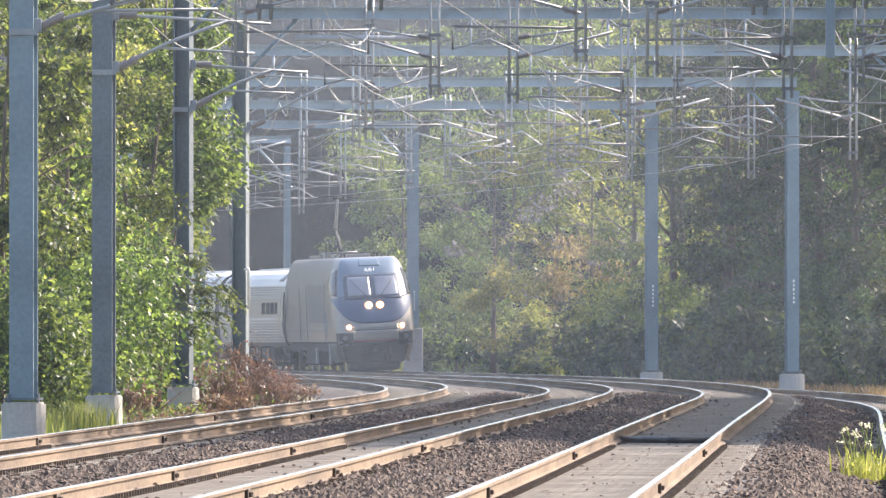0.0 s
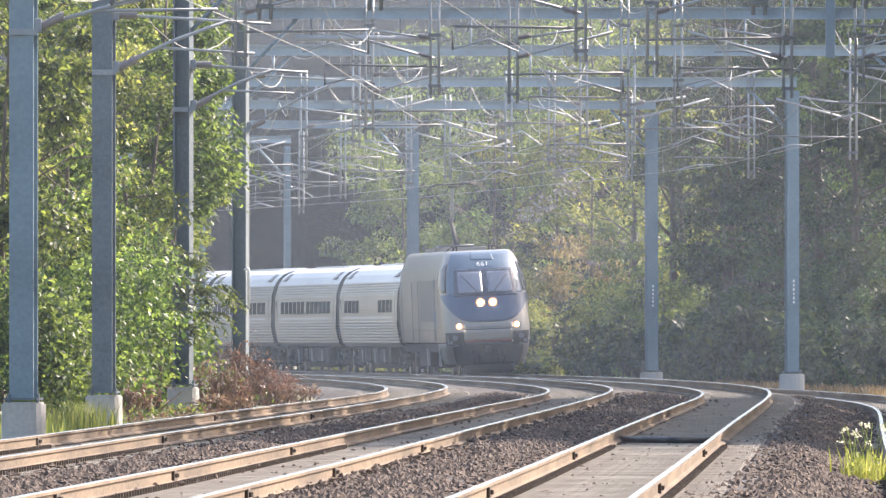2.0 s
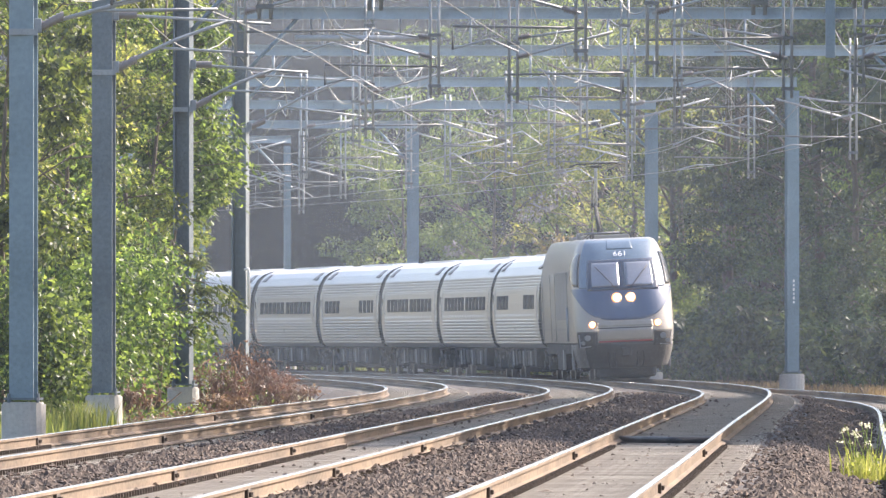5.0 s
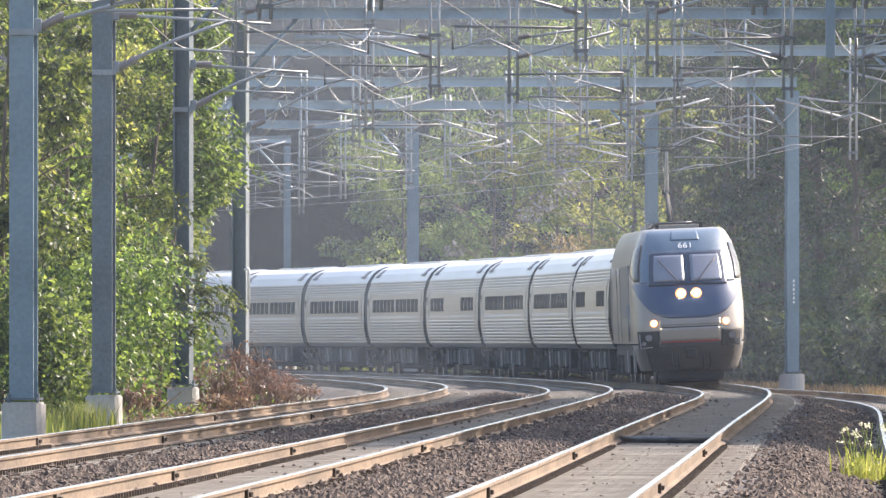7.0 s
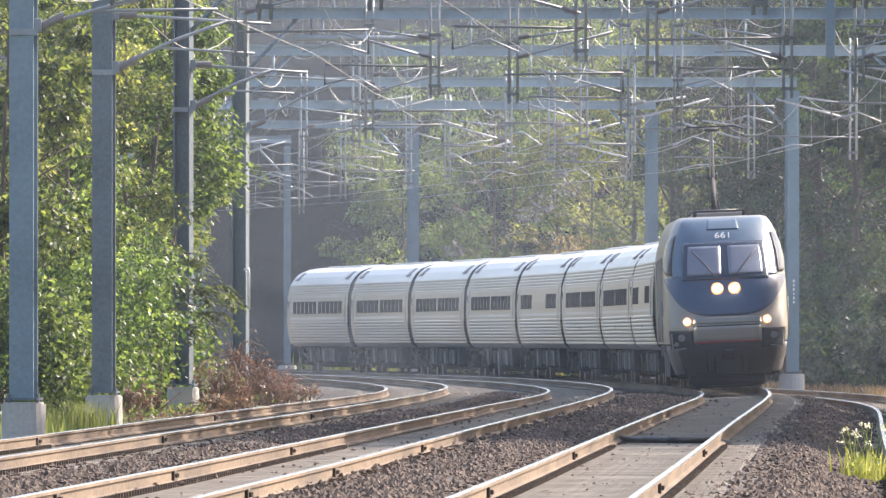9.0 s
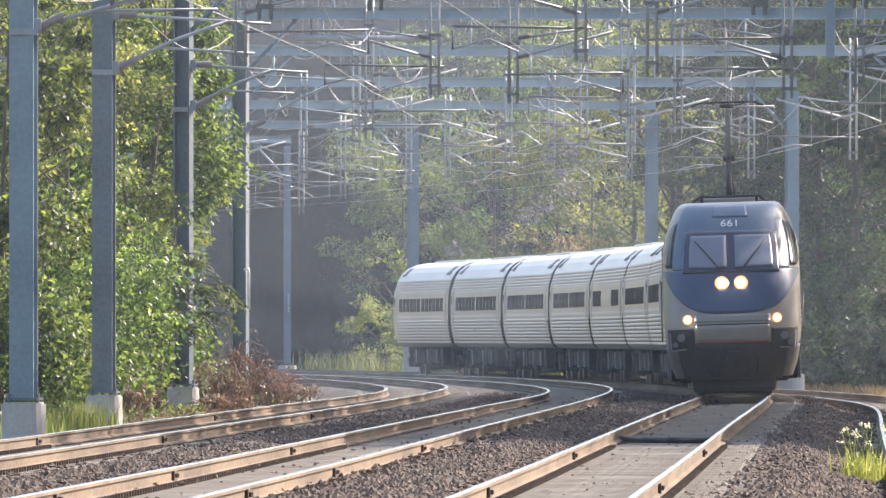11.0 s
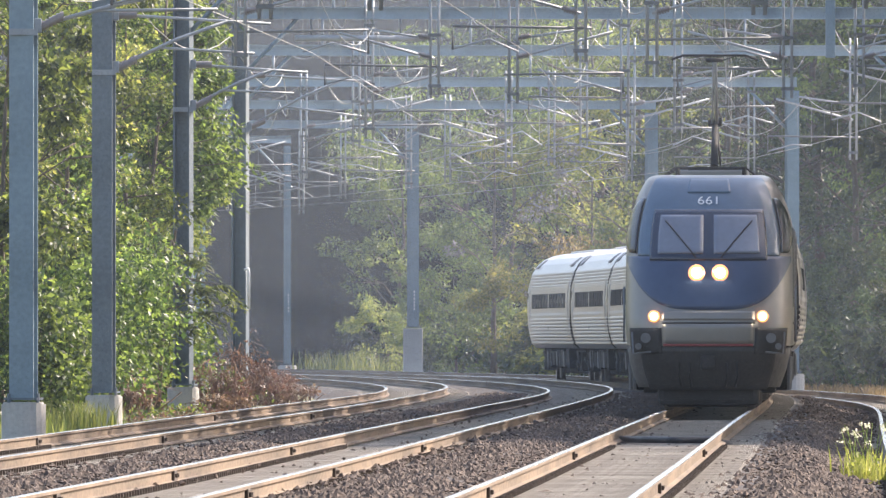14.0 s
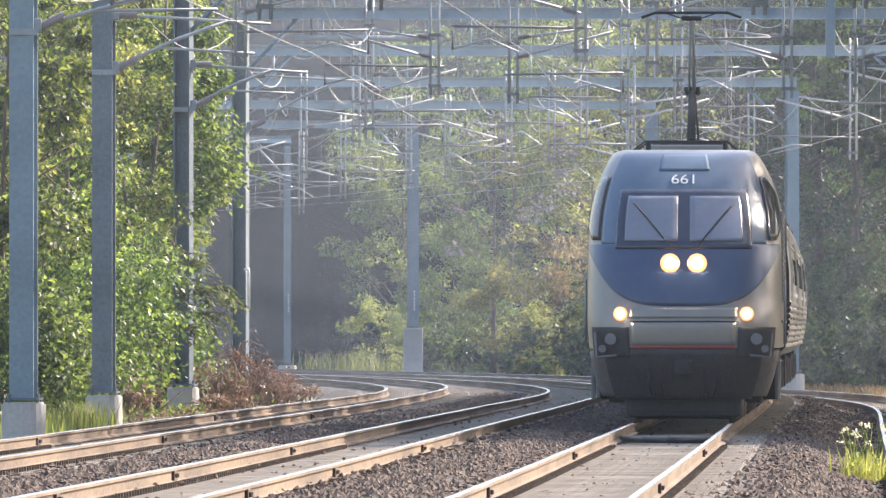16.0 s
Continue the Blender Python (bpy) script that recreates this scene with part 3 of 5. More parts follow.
def overhead():
    rng = random.Random(3)
    for i, (u, left, right, zb) in enumerate(PORTALS):
        portal(u, left, right, zb, rng)
        p, q = line(u, left), line(u, right)
        t = radians(facing(u))
        arms = {0: (6.15, 2.3, 0.55), 1: (6.35, 2.1, 0.85), 2: (6.37, 1.7, 0.75), 3: (6.56, 2.3, 1.15)}
        gl = {0: (-0.2, 0.34), 1: (-0.30, 0.28), 2: (-0.22, 0.28)}.get(i, (-0.4, 0.2))
        mast(p.x, p.y, gl[0], gl[1], zb - 0.15, 0.38, t + (radians(78) if i in (2, 3) else radians(-9)), STEEL_DULL if i in (1, 2, 3) else STEEL_PAINT,
             0.66, arms.get(i), "grey steel catenary mast on a concrete foundation beside bushes" if i < 4 else "", tag=False)
        gr = {5: (-0.5, 0.25), 6: (-0.4, 0.2), 7: (0.1, 1.72), 8: (0.0, 0.25)}.get(i, (-0.5, 0.25))
        mast(q.x, q.y, gr[0], gr[1], zb - 0.15, 0.24 if i == 8 else 0.38, t + radians(8), STEEL_PAINT, 0.74,
             label="blue-grey steel mast on a tall concrete plinth" if i == 7 else "", octagon=i != 7)
        if i == 3:
            bm = bmesh.new()
            tube(bm, [(p.x + 0.1, p.y - 0.22, 3.02), (p.x + 0.2, p.y - 0.25, 3.05), (p.x + 0.21, p.y - 0.25, 2.95), (p.x + 0.21, p.y - 0.25, 2.05)], 0.035, 8)
            tagged(part("conduit", bm, WHITE_STRIPE), "short white conduit strapped to a mast", "conduit")
    # contact and messenger wires with droppers over each track
    for key, (off, dz) in TRACKS.items():
        ob = tagged(new("overhead_wires"), "thin metal contact and messenger wires over one track", "overhead wire", "wires over the tracks")
        con, mes, drop = bmesh.new(), bmesh.new(), bmesh.new()
        cp, mp = [], []
        spots = [p[0] for p in PORTALS]
        for i, (a, b) in enumerate(zip(spots, spots[1:])):
            za, zc = 0.18 * (1 if i % 2 else -1), 0.18 * (-1 if i % 2 else 1)
            for k in range(12):
                f = k / 12
                u = a + (b - a) * f
                sag = 4 * f * (1 - f)
                chord = (b - a) ** 2 / 8 / 2083 * sag if u > 400 else 0
                stag = za + (zc - za) * f - chord
                c, m = line(u, off + stag, WIRE_Z), line(u, off + stag, WIRE_Z + 1.4 - 0.75 * sag)
                cp.append(c), mp.append(m)
                if k % 2:
                    tube(drop, [c, m], 0.0035, 3, False)
        tube(con, cp, 0.0075, 5), tube(mes, mp, 0.008, 5)
        part("contact_wire", con, WIRE, ob), part("messenger_wire", mes, WIRE, ob)
        part("droppers", drop, WIRE, ob)["kind"] = "stuff"
    for o, z in ((-9.4, 10.1), (-5.6, 10.1), (-1.8, 10.1), (2.0, 10.1), (-10.9, 7.75)):
        bm = bmesh.new()
        pts = []
        for a, b in zip(PORTALS, PORTALS[1:]):
            for k in range(8):
                f = k / 8
                pts.append(line(a[0] + (b[0] - a[0]) * f, o, z - 1.1 * 4 * f * (1 - f) * 0.6))
        tube(bm, pts, 0.010, 5)
        tagged(part("feeder_wire", bm, WIRE), "sagging bare metal feeder wire", "wire", "feeder wires along the line")


# ---- the train ----
CAR_LEN, CAR_GAP = 25.4, 26.0
LOCO_L = 19.6


def wheelset(parent, y, r=0.46):
    bm = bmesh.new()
    for s in (-1, 1):
        disc(bm, (s * 0.755, y, r), r, 0.11, "X", 24)
        disc(bm, (s * 0.69, y, r), r + 0.028, 0.03, "X", 24)
    disc(bm, (0, y, r), 0.08, 1.5, "X", 12)
    part("wheelset", bm, WHEEL, parent, "steel wheels on an axle")


def bogie(parent, y, base=2.6):
    top = part("bogie", bmesh.new(), BOGIE, parent, "grey steel bogie frame")
    bm = bmesh.new()
    for s in (-1, 1):
        box(bm, (s * 1.0, y, 0.62), (0.16, base + 0.9, 0.20), None, 0.04)
        box(bm, (s * 1.02, y, 0.45), (0.2, 0.9, 0.22), None, 0.04)
        for e in (-base / 2, base / 2):
            box(bm, (s * 1.05, y + e, 0.46), (0.26, 0.36, 0.34), None, 0.05)
            disc(bm, (s * 1.06, y + e * 0.72, 0.72), 0.11, 0.3, "Z", 12)
        tube(bm, [(s * 1.16, y - 0.5, 0.5), (s * 1.18, y + 0.7, 0.85)], 0.045, 8)
    box(bm, (0, y, 0.6), (2.0, 0.5, 0.3), None, 0.04)
    old = top.data
    top.data = from_bm("bogie", bm)
    top.data.materials.append(BOGIE)
    bpy.data.meshes.remove(old)
    for e in (-base / 2, base / 2):
        wheelset(top, y + e)
    return top


def loft(sections, smooth=True, name="loft", caps=True):
    """Skin over rings of equal length."""
    k = len(sections[0])
    vs = [v for s in sections for v in s]
    fs = [(i * k + j, i * k + (j + 1) % k, (i + 1) * k + (j + 1) % k, (i + 1) * k + j) for i in range(len(sections) - 1) for j in range(k)]
    if caps:
        fs += [tuple(range(k))[::-1], tuple(range((len(sections) - 1) * k, len(sections) * k))]
    return mesh(name, vs, fs, smooth)


# half section of a passenger car: half width by height
CAR_SEC = [(0.0, 3.86), (0.35, 3.85), (0.70, 3.80), (1.0, 3.69), (1.22, 3.52), (1.38, 3.28), (1.48, 2.98), (1.535, 2.7), (1.56, 2.4), (1.57, 2.05),
           (1.56, 1.75), (1.53, 1.45), (1.47, 1.2), (1.38, 1.02), (1.2, 0.98), (0, 0.98)]


def car_x(z):
    zs, ws = [p[1] for p in CAR_SEC[:14]][::-1], [p[0] for p in CAR_SEC[:14]][::-1]
    return float(np.interp(z, zs, ws))


def passenger_car(cafe=False):
    """A round-sided stainless coach with fluted lower sides; y runs back from its front coupler."""
    ob = tagged(new("passenger_car"), "fluted stainless steel passenger coach with small dark windows", "train car", "coaches of the train")
    y0, y1 = 0.55, CAR_LEN - 0.55
    half = [(w, z) for w, z in CAR_SEC[:7]]
    for k in range(5):
        z = 3.26 - 0.09 * k
        half += [(car_x(z) + 0.004, z), (car_x(z) + 0.022, z - 0.025), (car_x(z) + 0.022, z - 0.06), (car_x(z) + 0.004, z - 0.085)]
    half = [p for p in half[:6]] + half[7:] + [(car_x(2.78), 2.78), (car_x(2.4), 2.4), (car_x(2.0), 2.0)]
    for k in range(8):
        z = 1.90 - 0.1 * k
        half += [(car_x(z) + 0.002, z), (car_x(z) + 0.030, z - 0.025), (car_x(z) + 0.030, z - 0.065), (car_x(z) + 0.002, z - 0.09)]
    half += [(1.42, 1.06), (1.36, 1.0), (1.2, 0.98), (0, 0.98)]
    ring = [(w, z) for w, z in half] + [(-w, z) for w, z in half[1:-1]][::-1]
    body = []
    for y, s in ((y0, 0.93), (y0 + 0.06, 0.985), (y0 + 0.16, 1.0), (y1 - 0.16, 1.0), (y1 - 0.06, 0.985), (y1, 0.93)):
        body.append([(w * s, y, 1.8 + (z - 1.8) * (0.5 + s / 2)) for w, z in ring])
    me = loft(body, False, "body")
    me.materials.append(STAINLESS), me.materials.append(SUNLIT_STEEL), me.materials.append(UNDER)
    # roof faces take the steel that is brightened for the sun
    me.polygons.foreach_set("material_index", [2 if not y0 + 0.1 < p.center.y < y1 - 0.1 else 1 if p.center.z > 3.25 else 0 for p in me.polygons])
    part("body", me, None, ob)
    # stripe, gutter, windows and doors on both sides
    for s in (-1, 1):
        bm = bmesh.new()
        box(bm, (s * (car_x(2.0) + 0.006), (y0 + y1) / 2, 2.02), (0.026, y1 - y0 - 0.3, 0.07))
        part("stripe", bm, WHITE_STRIPE, ob, "white stripe")
        bm = bmesh.new()
        box(bm, (s * (car_x(2.83) + 0.008), (y0 + y1) / 2, 2.83), (0.03, y1 - y0 - 0.3, 0.03))
        part("gutter", bm, SUNLIT_STEEL, ob)
        # windows: two groups of five beside the middle of the car
        ys = [3.2 + 1.62 * k for k in range(6)] + [13.4 + 1.62 * k for k in range(6)]
        if cafe:
            ys = [2.6 + 1.62 * k for k in range(4)] + [17.0 + 1.62 * k for k in range(4)]
        for y in ys:
            bm = bmesh.new()
            box(bm, (s * (car_x(2.42) - 0.012), y, 2.42), (0.06, 1.15, 0.44), Euler((0, s * -0.06, 0)).to_matrix(), 0.02)
            part("window", bm, GLASS, ob, "dark tinted window")
        for y in (y0 + 0.95, y1 - 0.95):
            zs = [1.12, 1.3, 1.5, 1.75, 2.05, 2.4, 2.7, 2.95]
            rim = [(car_x(z) + 0.034, z) for z in zs] + [(car_x(z) - 0.03, z) for z in zs[::-1]]
            part("door", loft([[(s * x, yy, z) for x, z in rim] for yy in (y - 0.48, y + 0.48)], False, "door"), STAINLESS, ob, "flush stainless vestibule door")
        bm = bmesh.new()
        box(bm, (s * (car_x(2.5) + 0.016), y1 - 0.95, 2.5), (0.05, 0.24, 0.36))
        part("door_window", bm, GLASS, ob)
        bm = bmesh.new()
        box(bm, (s * (car_x(1.5) + 0.03), 13.0, 1.62), (0.02, 0.45, 0.14))
        part("side_emblem", bm, GRILLE, ob, "small dark emblem plate")
    # roof hatches and vents near the ends
    for y in (2.6, y1 - 2.2):
        for s in (-1, 1):
            bm = bmesh.new()
            box(bm, (s * 1.17, y, 3.552), (0.42, 1.2, 0.05), Euler((0, s * 0.62, 0)).to_matrix(), 0.02)
            part("roof_vent", bm, GRILLE, ob, "dark roof grille")
    bm = bmesh.new()
    box(bm, (0, (y0 + y1) / 2, 3.87), (0.9, 13, 0.06), None, 0.02)
    part("roof_walk", bm, SUNLIT_STEEL, ob)
    # dark diaphragms between the cars
    for y in (y0 - 0.36, y1 + 0.40):
        fold = [(w * 0.955, 2.3 + (z - 2.3) * 0.955) for w, z in CAR_SEC]
        fold += [(-w, z) for w, z in fold[1:-1]][::-1]
        part("diaphragm", loft([[(w, y + d, z) for w, z in fold] for d in (-0.42, 0.42)], False, "diaphragm"), UNDER, ob, "black rubber diaphragm")
    bm = bmesh.new()
    box(bm, (0, (y0 + y1) / 2, 0.95), (2.2, y1 - y0 - 0.6, 0.16))
    # long black box that stands in for the shadow under the car
    box(bm, (0, (y0 + y1) / 2, 0.56), (1.25, 23.0, 0.74), None, 0.05)
    rng = random.Random(8)
    y = 6.2
    while y < 19:
        L = rng.uniform(1.0, 2.4)
        for s in (-1, 1):
            box(bm, (s * 1.0, y + L / 2, 0.68), (0.65, L, rng.uniform(0.4, 0.6)), None, 0.03)
        y += L + rng.uniform(0.15, 0.5)
    part("underframe", bm, UNDER, ob, "black underfloor equipment with a box for the shadow below")
    for s in (-1, 1):
        for y in (8.6, 12.6, 17.8):
            bm = bmesh.new()
            box(bm, (s * 1.355, y, 0.66), (0.03, 0.36, 0.46), None, 0.01)
            part("equipment_box", bm, GRILLE, ob, "grey equipment box")
    bogie(ob, 3.4), bogie(ob, CAR_GAP - 3.4)
    return ob


# ---- locomotive: the nose is one smooth surface, and its panes and panels lie on it ----
LZ = [0.30, 0.55, 0.80, 1.14, 1.45, 1.73, 2.1, 2.44, 2.75, 3.1, 3.45, 3.75, 3.95, 4.08, 4.16, 4.20]
LW = [1.22, 1.32, 1.40, 1.455, 1.48, 1.49, 1.49, 1.49, 1.485, 1.465, 1.405, 1.32, 1.235, 1.16, 1.09, 0.98]
LY = [0.42, 0.28, 0.14, 0.02, 0.0, 0.06, 0.18, 0.32, 0.50, 0.82, 1.16, 1.50, 1.78, 2.02, 2.28, 2.6]
LN = [1.1, 1.15, 1.2, 1.25, 1.3, 1.4, 1.5, 1.6, 1.7, 1.75, 1.7, 1.55, 1.4, 1.2, 1.0, 0.8]


def _smooth(zs, vs, z):
    """Monotone smooth interpolation."""
    z = min(max(z, zs[0]), zs[-1])
    i = min(max(int(np.searchsorted(zs, z)) - 1, 0), len(zs) - 2)
    sl = [(vs[k + 1] - vs[k]) / (zs[k + 1] - zs[k]) for k in range(len(zs) - 1)]
    def m(k):
        if k <= 0: return sl[0]
        if k >= len(sl): return sl[-1]
        return 0.0 if sl[k - 1] * sl[k] <= 0 else 2 * sl[k - 1] * sl[k] / (sl[k - 1] + sl[k])
    h = zs[i + 1] - zs[i]
    t = (z - zs[i]) / h
    return (vs[i] * (2 * t**3 - 3 * t**2 + 1) + h * m(i) * (t**3 - 2 * t**2 + t) + vs[i + 1] * (-2 * t**3 + 3 * t**2) + h * m(i + 1) * (t**3 - t**2))


NOSE_N = 3.0


def nose(a, z, out=0.0):
    """A point of the nose: a from -1 (one side) through 0 (centre) to 1, at height z, lifted by out."""
    n = NOSE_N
    w, y, d = _smooth(LZ, LW, z), _smooth(LZ, LY, z), _smooth(LZ, LN, z)
    q = abs(a) * math.pi / 2
    sx, cy = math.sin(q) ** (2 / n), math.cos(q) ** (2 / n) if q < math.pi / 2 - 1e-6 else 0.0
    s = 1 if a >= 0 else -1
    return Vector((s * (w + out) * sx, y - out + (d + out) * (1 - cy), z))


def a_for(x, z):
    """The parameter at which the nose is x from the centre."""
    w = _smooth(LZ, LW, z)
    f = min(1.0, abs(x) / w)
    return math.copysign(math.asin(f ** (NOSE_N / 2)) / (math.pi / 2), x)


def nose_panel(name, a0, a1, lo, hi, out, material, parent, label="", na=24, nz=14, thick=0.02):
    """A panel on the nose between a0 and a1 and between the heights lo(a) and hi(a), with its edges turned in."""
    grid = []
    for i in range(na + 1):
        a = a0 + (a1 - a0) * i / na
        grid.append([nose(a, lo(a) + (hi(a) - lo(a)) * k / nz, out) for k in range(nz + 1)])
    vs = [v for c in grid for v in c]
    w = nz + 1
    fs = [(i * w + k, i * w + k + 1, (i + 1) * w + k + 1, (i + 1) * w + k) for i in range(na) for k in range(nz)]
    edge = [i * w for i in range(na + 1)] + [na * w + k for k in range(1, w)] + [i * w + nz for i in range(na - 1, -1, -1)] + [k for k in range(nz - 1, 0, -1)]
    b = len(vs)
    vs += [vs[e] + Vector((0, thick, 0)) for e in edge]
    for j in range(len(edge)):
        k = (j + 1) % len(edge)
        fs.append((edge[j], edge[k], b + k, b + j))
    return part(name, mesh(name, vs, fs, True), material, parent, label)


def locomotive():
    ob = tagged(new("locomotive"), "blue-faced silver electric locomotive with lit headlamps", "locomotive")
    # shell
    zs = sorted(set([round(0.30 + 0.065 * k, 3) for k in range(57)] + LZ + [4.18, 4.19]))
    zs = [z for z in zs if z >= 1.10 and z <= 4.2]
    sec = []
    for z in zs:
        aa = [math.copysign(abs(k / 26) ** 0.9, k) for k in range(-26, 27)]
        ring = [nose(a, z) for a in aa]
        w = _smooth(LZ, LW, z)
        ring = [Vector((-w, LOCO_L, z)), Vector((-w, 9, z)), Vector((-w, 5, z))] + ring + [Vector((w, 5, z)), Vector((w, 9, z)), Vector((w, LOCO_L, z))]
        sec.append(ring)
    part("body", loft(sec, True, "body"), SILVER, ob)
    # skirt below, its silver darkened to hold the shade there
    sec = []
    for z in (0.40, 0.48, 0.58, 0.70, 0.82, 0.97, 1.095):
        sec.append([Vector((-_smooth(LZ, LW, z), 3.4, z))] + [nose(k / 16, z) for k in range(-16, 17)] + [Vector((_smooth(LZ, LW, z), 3.4, z))])
    part("skirt", loft(sec, True, "skirt"), SHADED_SILVER, ob, "silver lower nose fairing, darkened for shade")
    nose_panel("lower_front", a_for(-1.16, 0.8), a_for(1.16, 0.8), lambda a: 0.36, lambda a: 1.125, 0.012, BOGIE, ob, "dark grey lower front", 20, 8)
    # blue mask
    low = lambda a: 1.78 + 0.93 * math.sin(abs(a) * math.pi / 2) ** (8 / NOSE_N)
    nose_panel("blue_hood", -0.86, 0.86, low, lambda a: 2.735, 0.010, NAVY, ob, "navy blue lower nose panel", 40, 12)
    # forehead wears the lighter blue that holds the sky's sheen
    nose_panel("blue_mask", a_for(-1.24, 3.1), a_for(1.24, 3.1), lambda a: 2.735, lambda a: 4.17, 0.010, SKYLIT_BLUE, ob, "blue forehead panel, sky sheen in its colour", 34, 24)
    nose_panel("windscreen_surround", a_for(-1.02, 3.1), a_for(1.02, 3.1), lambda a: 2.66, lambda a: 3.58, 0.020, BLUE_DARK, ob, "dark windscreen surround", 30, 14)
    for s in (-1, 1):
        nose_panel("windscreen", *(sorted((a_for(s * 0.09, 3.1), a_for(s * 0.88, 3.1)))), lambda a: 2.78, lambda a: 3.48, 0.030, WINDSHIELD, ob, "tinted windscreen pane", 16, 12)
        nose_panel("cab_side_window", *(sorted((a_for(s * 1.26, 3.1), s * 0.95))), lambda a: 2.80 + 1.2 * max(0, abs(a) - 0.74), lambda a: 3.78 - 1.2 * max(0, abs(a) - 0.70), 0.022, SIDE_GLASS, ob, "dark cab side window", 10, 10)
        bm = bmesh.new()
        pts = [nose(a_for(s * 0.22 + s * 0.1 * k, 2.72 + 0.17 * k), 2.72 + 0.13 * k, 0.05) for k in range(6)]
        tube(bm, pts, 0.014, 5)
        part("wiper", bm, RUBBER, ob, "black wiper")
        # headlamps in the middle and ditch lamps low at the sides
        for x, z, r, kind in ((s * 0.205, 2.44, 0.09, "headlamp"), (s * 0.955, 1.665, 0.064, "ditch_lamp")):
            c = nose(a_for(x, z), z, 0.02)
            bm = bmesh.new()
            disc(bm, c, r * 1.65, 0.10, "Y", 24)
            lamp = part(kind, bm, GLARE_BOWL, ob, "lamp in a round bowl, orange glare put in as glow", True)
            bm = bmesh.new()
            disc(bm, c - Vector((0, 0.055, 0)), r, 0.03, "Y", 24)
            part("lamp_glass", bm, LAMP_GLASS, lamp, "bright warm lamp glass")
        # flat dark panels stand in for shaded recesses at the corners, with couplers
        nose_panel("corner_recess", *sorted((a_for(s * 0.82, 1.25), s * 0.74)), lambda a: 1.0, lambda a: 1.46, 0.012, BOGIE, ob, "dark step recess", 10, 8)
        bm = bmesh.new()
        c = nose(a_for(s * 1.08, 1.28), 1.28, 0.05)
        disc(bm, c, 0.09, 0.12, "Y", 16), disc(bm, c + Vector((s * 0.13, 0.1, -0.15)), 0.06, 0.1, "Y", 12)
        tube(bm, [c + Vector((-s * 0.1, -0.02, -0.25)), c + Vector((s * 0.22, 0.0, -0.28)), c + Vector((s * 0.24, 0.2, 0.1))], 0.02, 6)
        part("corner_fitting", bm, GRILLE, ob, "small hoses and sockets")
        # sides: grille panels, doors, belt and handrails
        w = 1.49
        bm = bmesh.new()
        box(bm, (s * (w - 0.012), 7.0, 2.55), (0.05, 6.6, 1.42), None, 0.015)
        part("side_grille", bm, GRILLE, ob, "large grey side grille")
        for k in range(14):
            bm = bmesh.new()
            box(bm, (s * (w + 0.014), 7.0, 1.90 + 0.1 * k), (0.02, 6.5, 0.03))
            part("grille_slat", bm, GRILLE, ob)
        for y in (11.0, 13.8, 18.6):
            bm = bmesh.new()
            box(bm, (s * (w + 0.004), y, 2.2), (0.02, 0.03, 2.0))
            part("side_seam", bm, GRILLE, ob, "dark body seam")
        bm = bmesh.new()
        box(bm, (s * (w + 0.004), 11.5, 1.55), (0.02, 15.6, 0.04))
        part("side_belt", bm, GRILLE, ob)
        for y in (2.9, 3.5):
            bm = bmesh.new()
            tube(bm, [(s * (w + 0.05), y, 1.2), (s * (w + 0.05), y, 2.2)], 0.018, 6)
            part("handrail", bm, STEEL_GALV, ob)
        bm = bmesh.new()
        box(bm, (s * 1.13, 5.2, 3.86), (0.05, 2.2, 0.36), Euler((0, s * -0.75, 0)).to_matrix(), 0.01)
        part("roof_grille", bm, GRILLE, ob, "dark sloping roof grille")
    # bumper panel with its red edge
    nose_panel("bumper_panel", a_for(-0.79, 1.3), a_for(0.79, 1.3), lambda a: 1.18, lambda a: 1.53, 0.014, SILVER, ob, "silver bumper panel", 16, 5)
    nose_panel("bumper_band", a_for(-0.82, 1.65), a_for(0.82, 1.65), lambda a: 1.60, lambda a: 1.755, 0.014, SILVER, ob, "silver band", 16, 4)
    nose_panel("red_edge", a_for(-0.79, 1.16), a_for(0.79, 1.16), lambda a: 1.13, lambda a: 1.175, 0.016, RED_STRIPE, ob, "red edge stripe", 16, 2)
    nose_panel("bumper_seam", a_for(-0.82, 1.56), a_for(0.82, 1.56), lambda a: 1.535, lambda a: 1.56, 0.012, UNDER, ob, "", 16, 2)
    nose_panel("hatch", a_for(-0.37, 3.95), a_for(0.37, 3.95), lambda a: 3.87, lambda a: 4.13, 0.022, SKYLIT_BLUE, ob, "roof hatch in the nose", 12, 6)
    # running number on the forehead
    cu = bpy.data.curves.new("number", "FONT")
    cu.body, cu.size, cu.extrude, cu.align_x, cu.align_y = "661", 0.28, 0.004, "CENTER", "CENTER"
    tmp = new("number_text", cu)
    dg = bpy.context.evaluated_depsgraph_get()
    me = bpy.data.meshes.new_from_object(tmp.evaluated_get(dg))
    bpy.data.objects.remove(tmp)
    c, c2 = nose(0, 3.62, 0.03), nose(0, 3.84, 0.03)
    tilt = math.atan2(c2.y - c.y, c2.z - c.z)
    me.transform(Matrix.Translation((c + c2) / 2) @ Euler((radians(90) - tilt, 0, 0)).to_matrix().to_4x4() @ Matrix.Diagonal((1.0, 1.15, 1, 1)))
    part("running_number", me, NUMBER, ob, "white running number 661")
    # pilot, coupler and underframe
    bm = bmesh.new()
    box(bm, (0, 0.8, 0.28), (1.8, 0.5, 0.40), None, 0.10)
    box(bm, (0, 0.95, 0.17), (1.5, 0.3, 0.24), None, 0.05)
    part("pilot", bm, UNDER, ob, "black pilot plow")
    bm = bmesh.new()
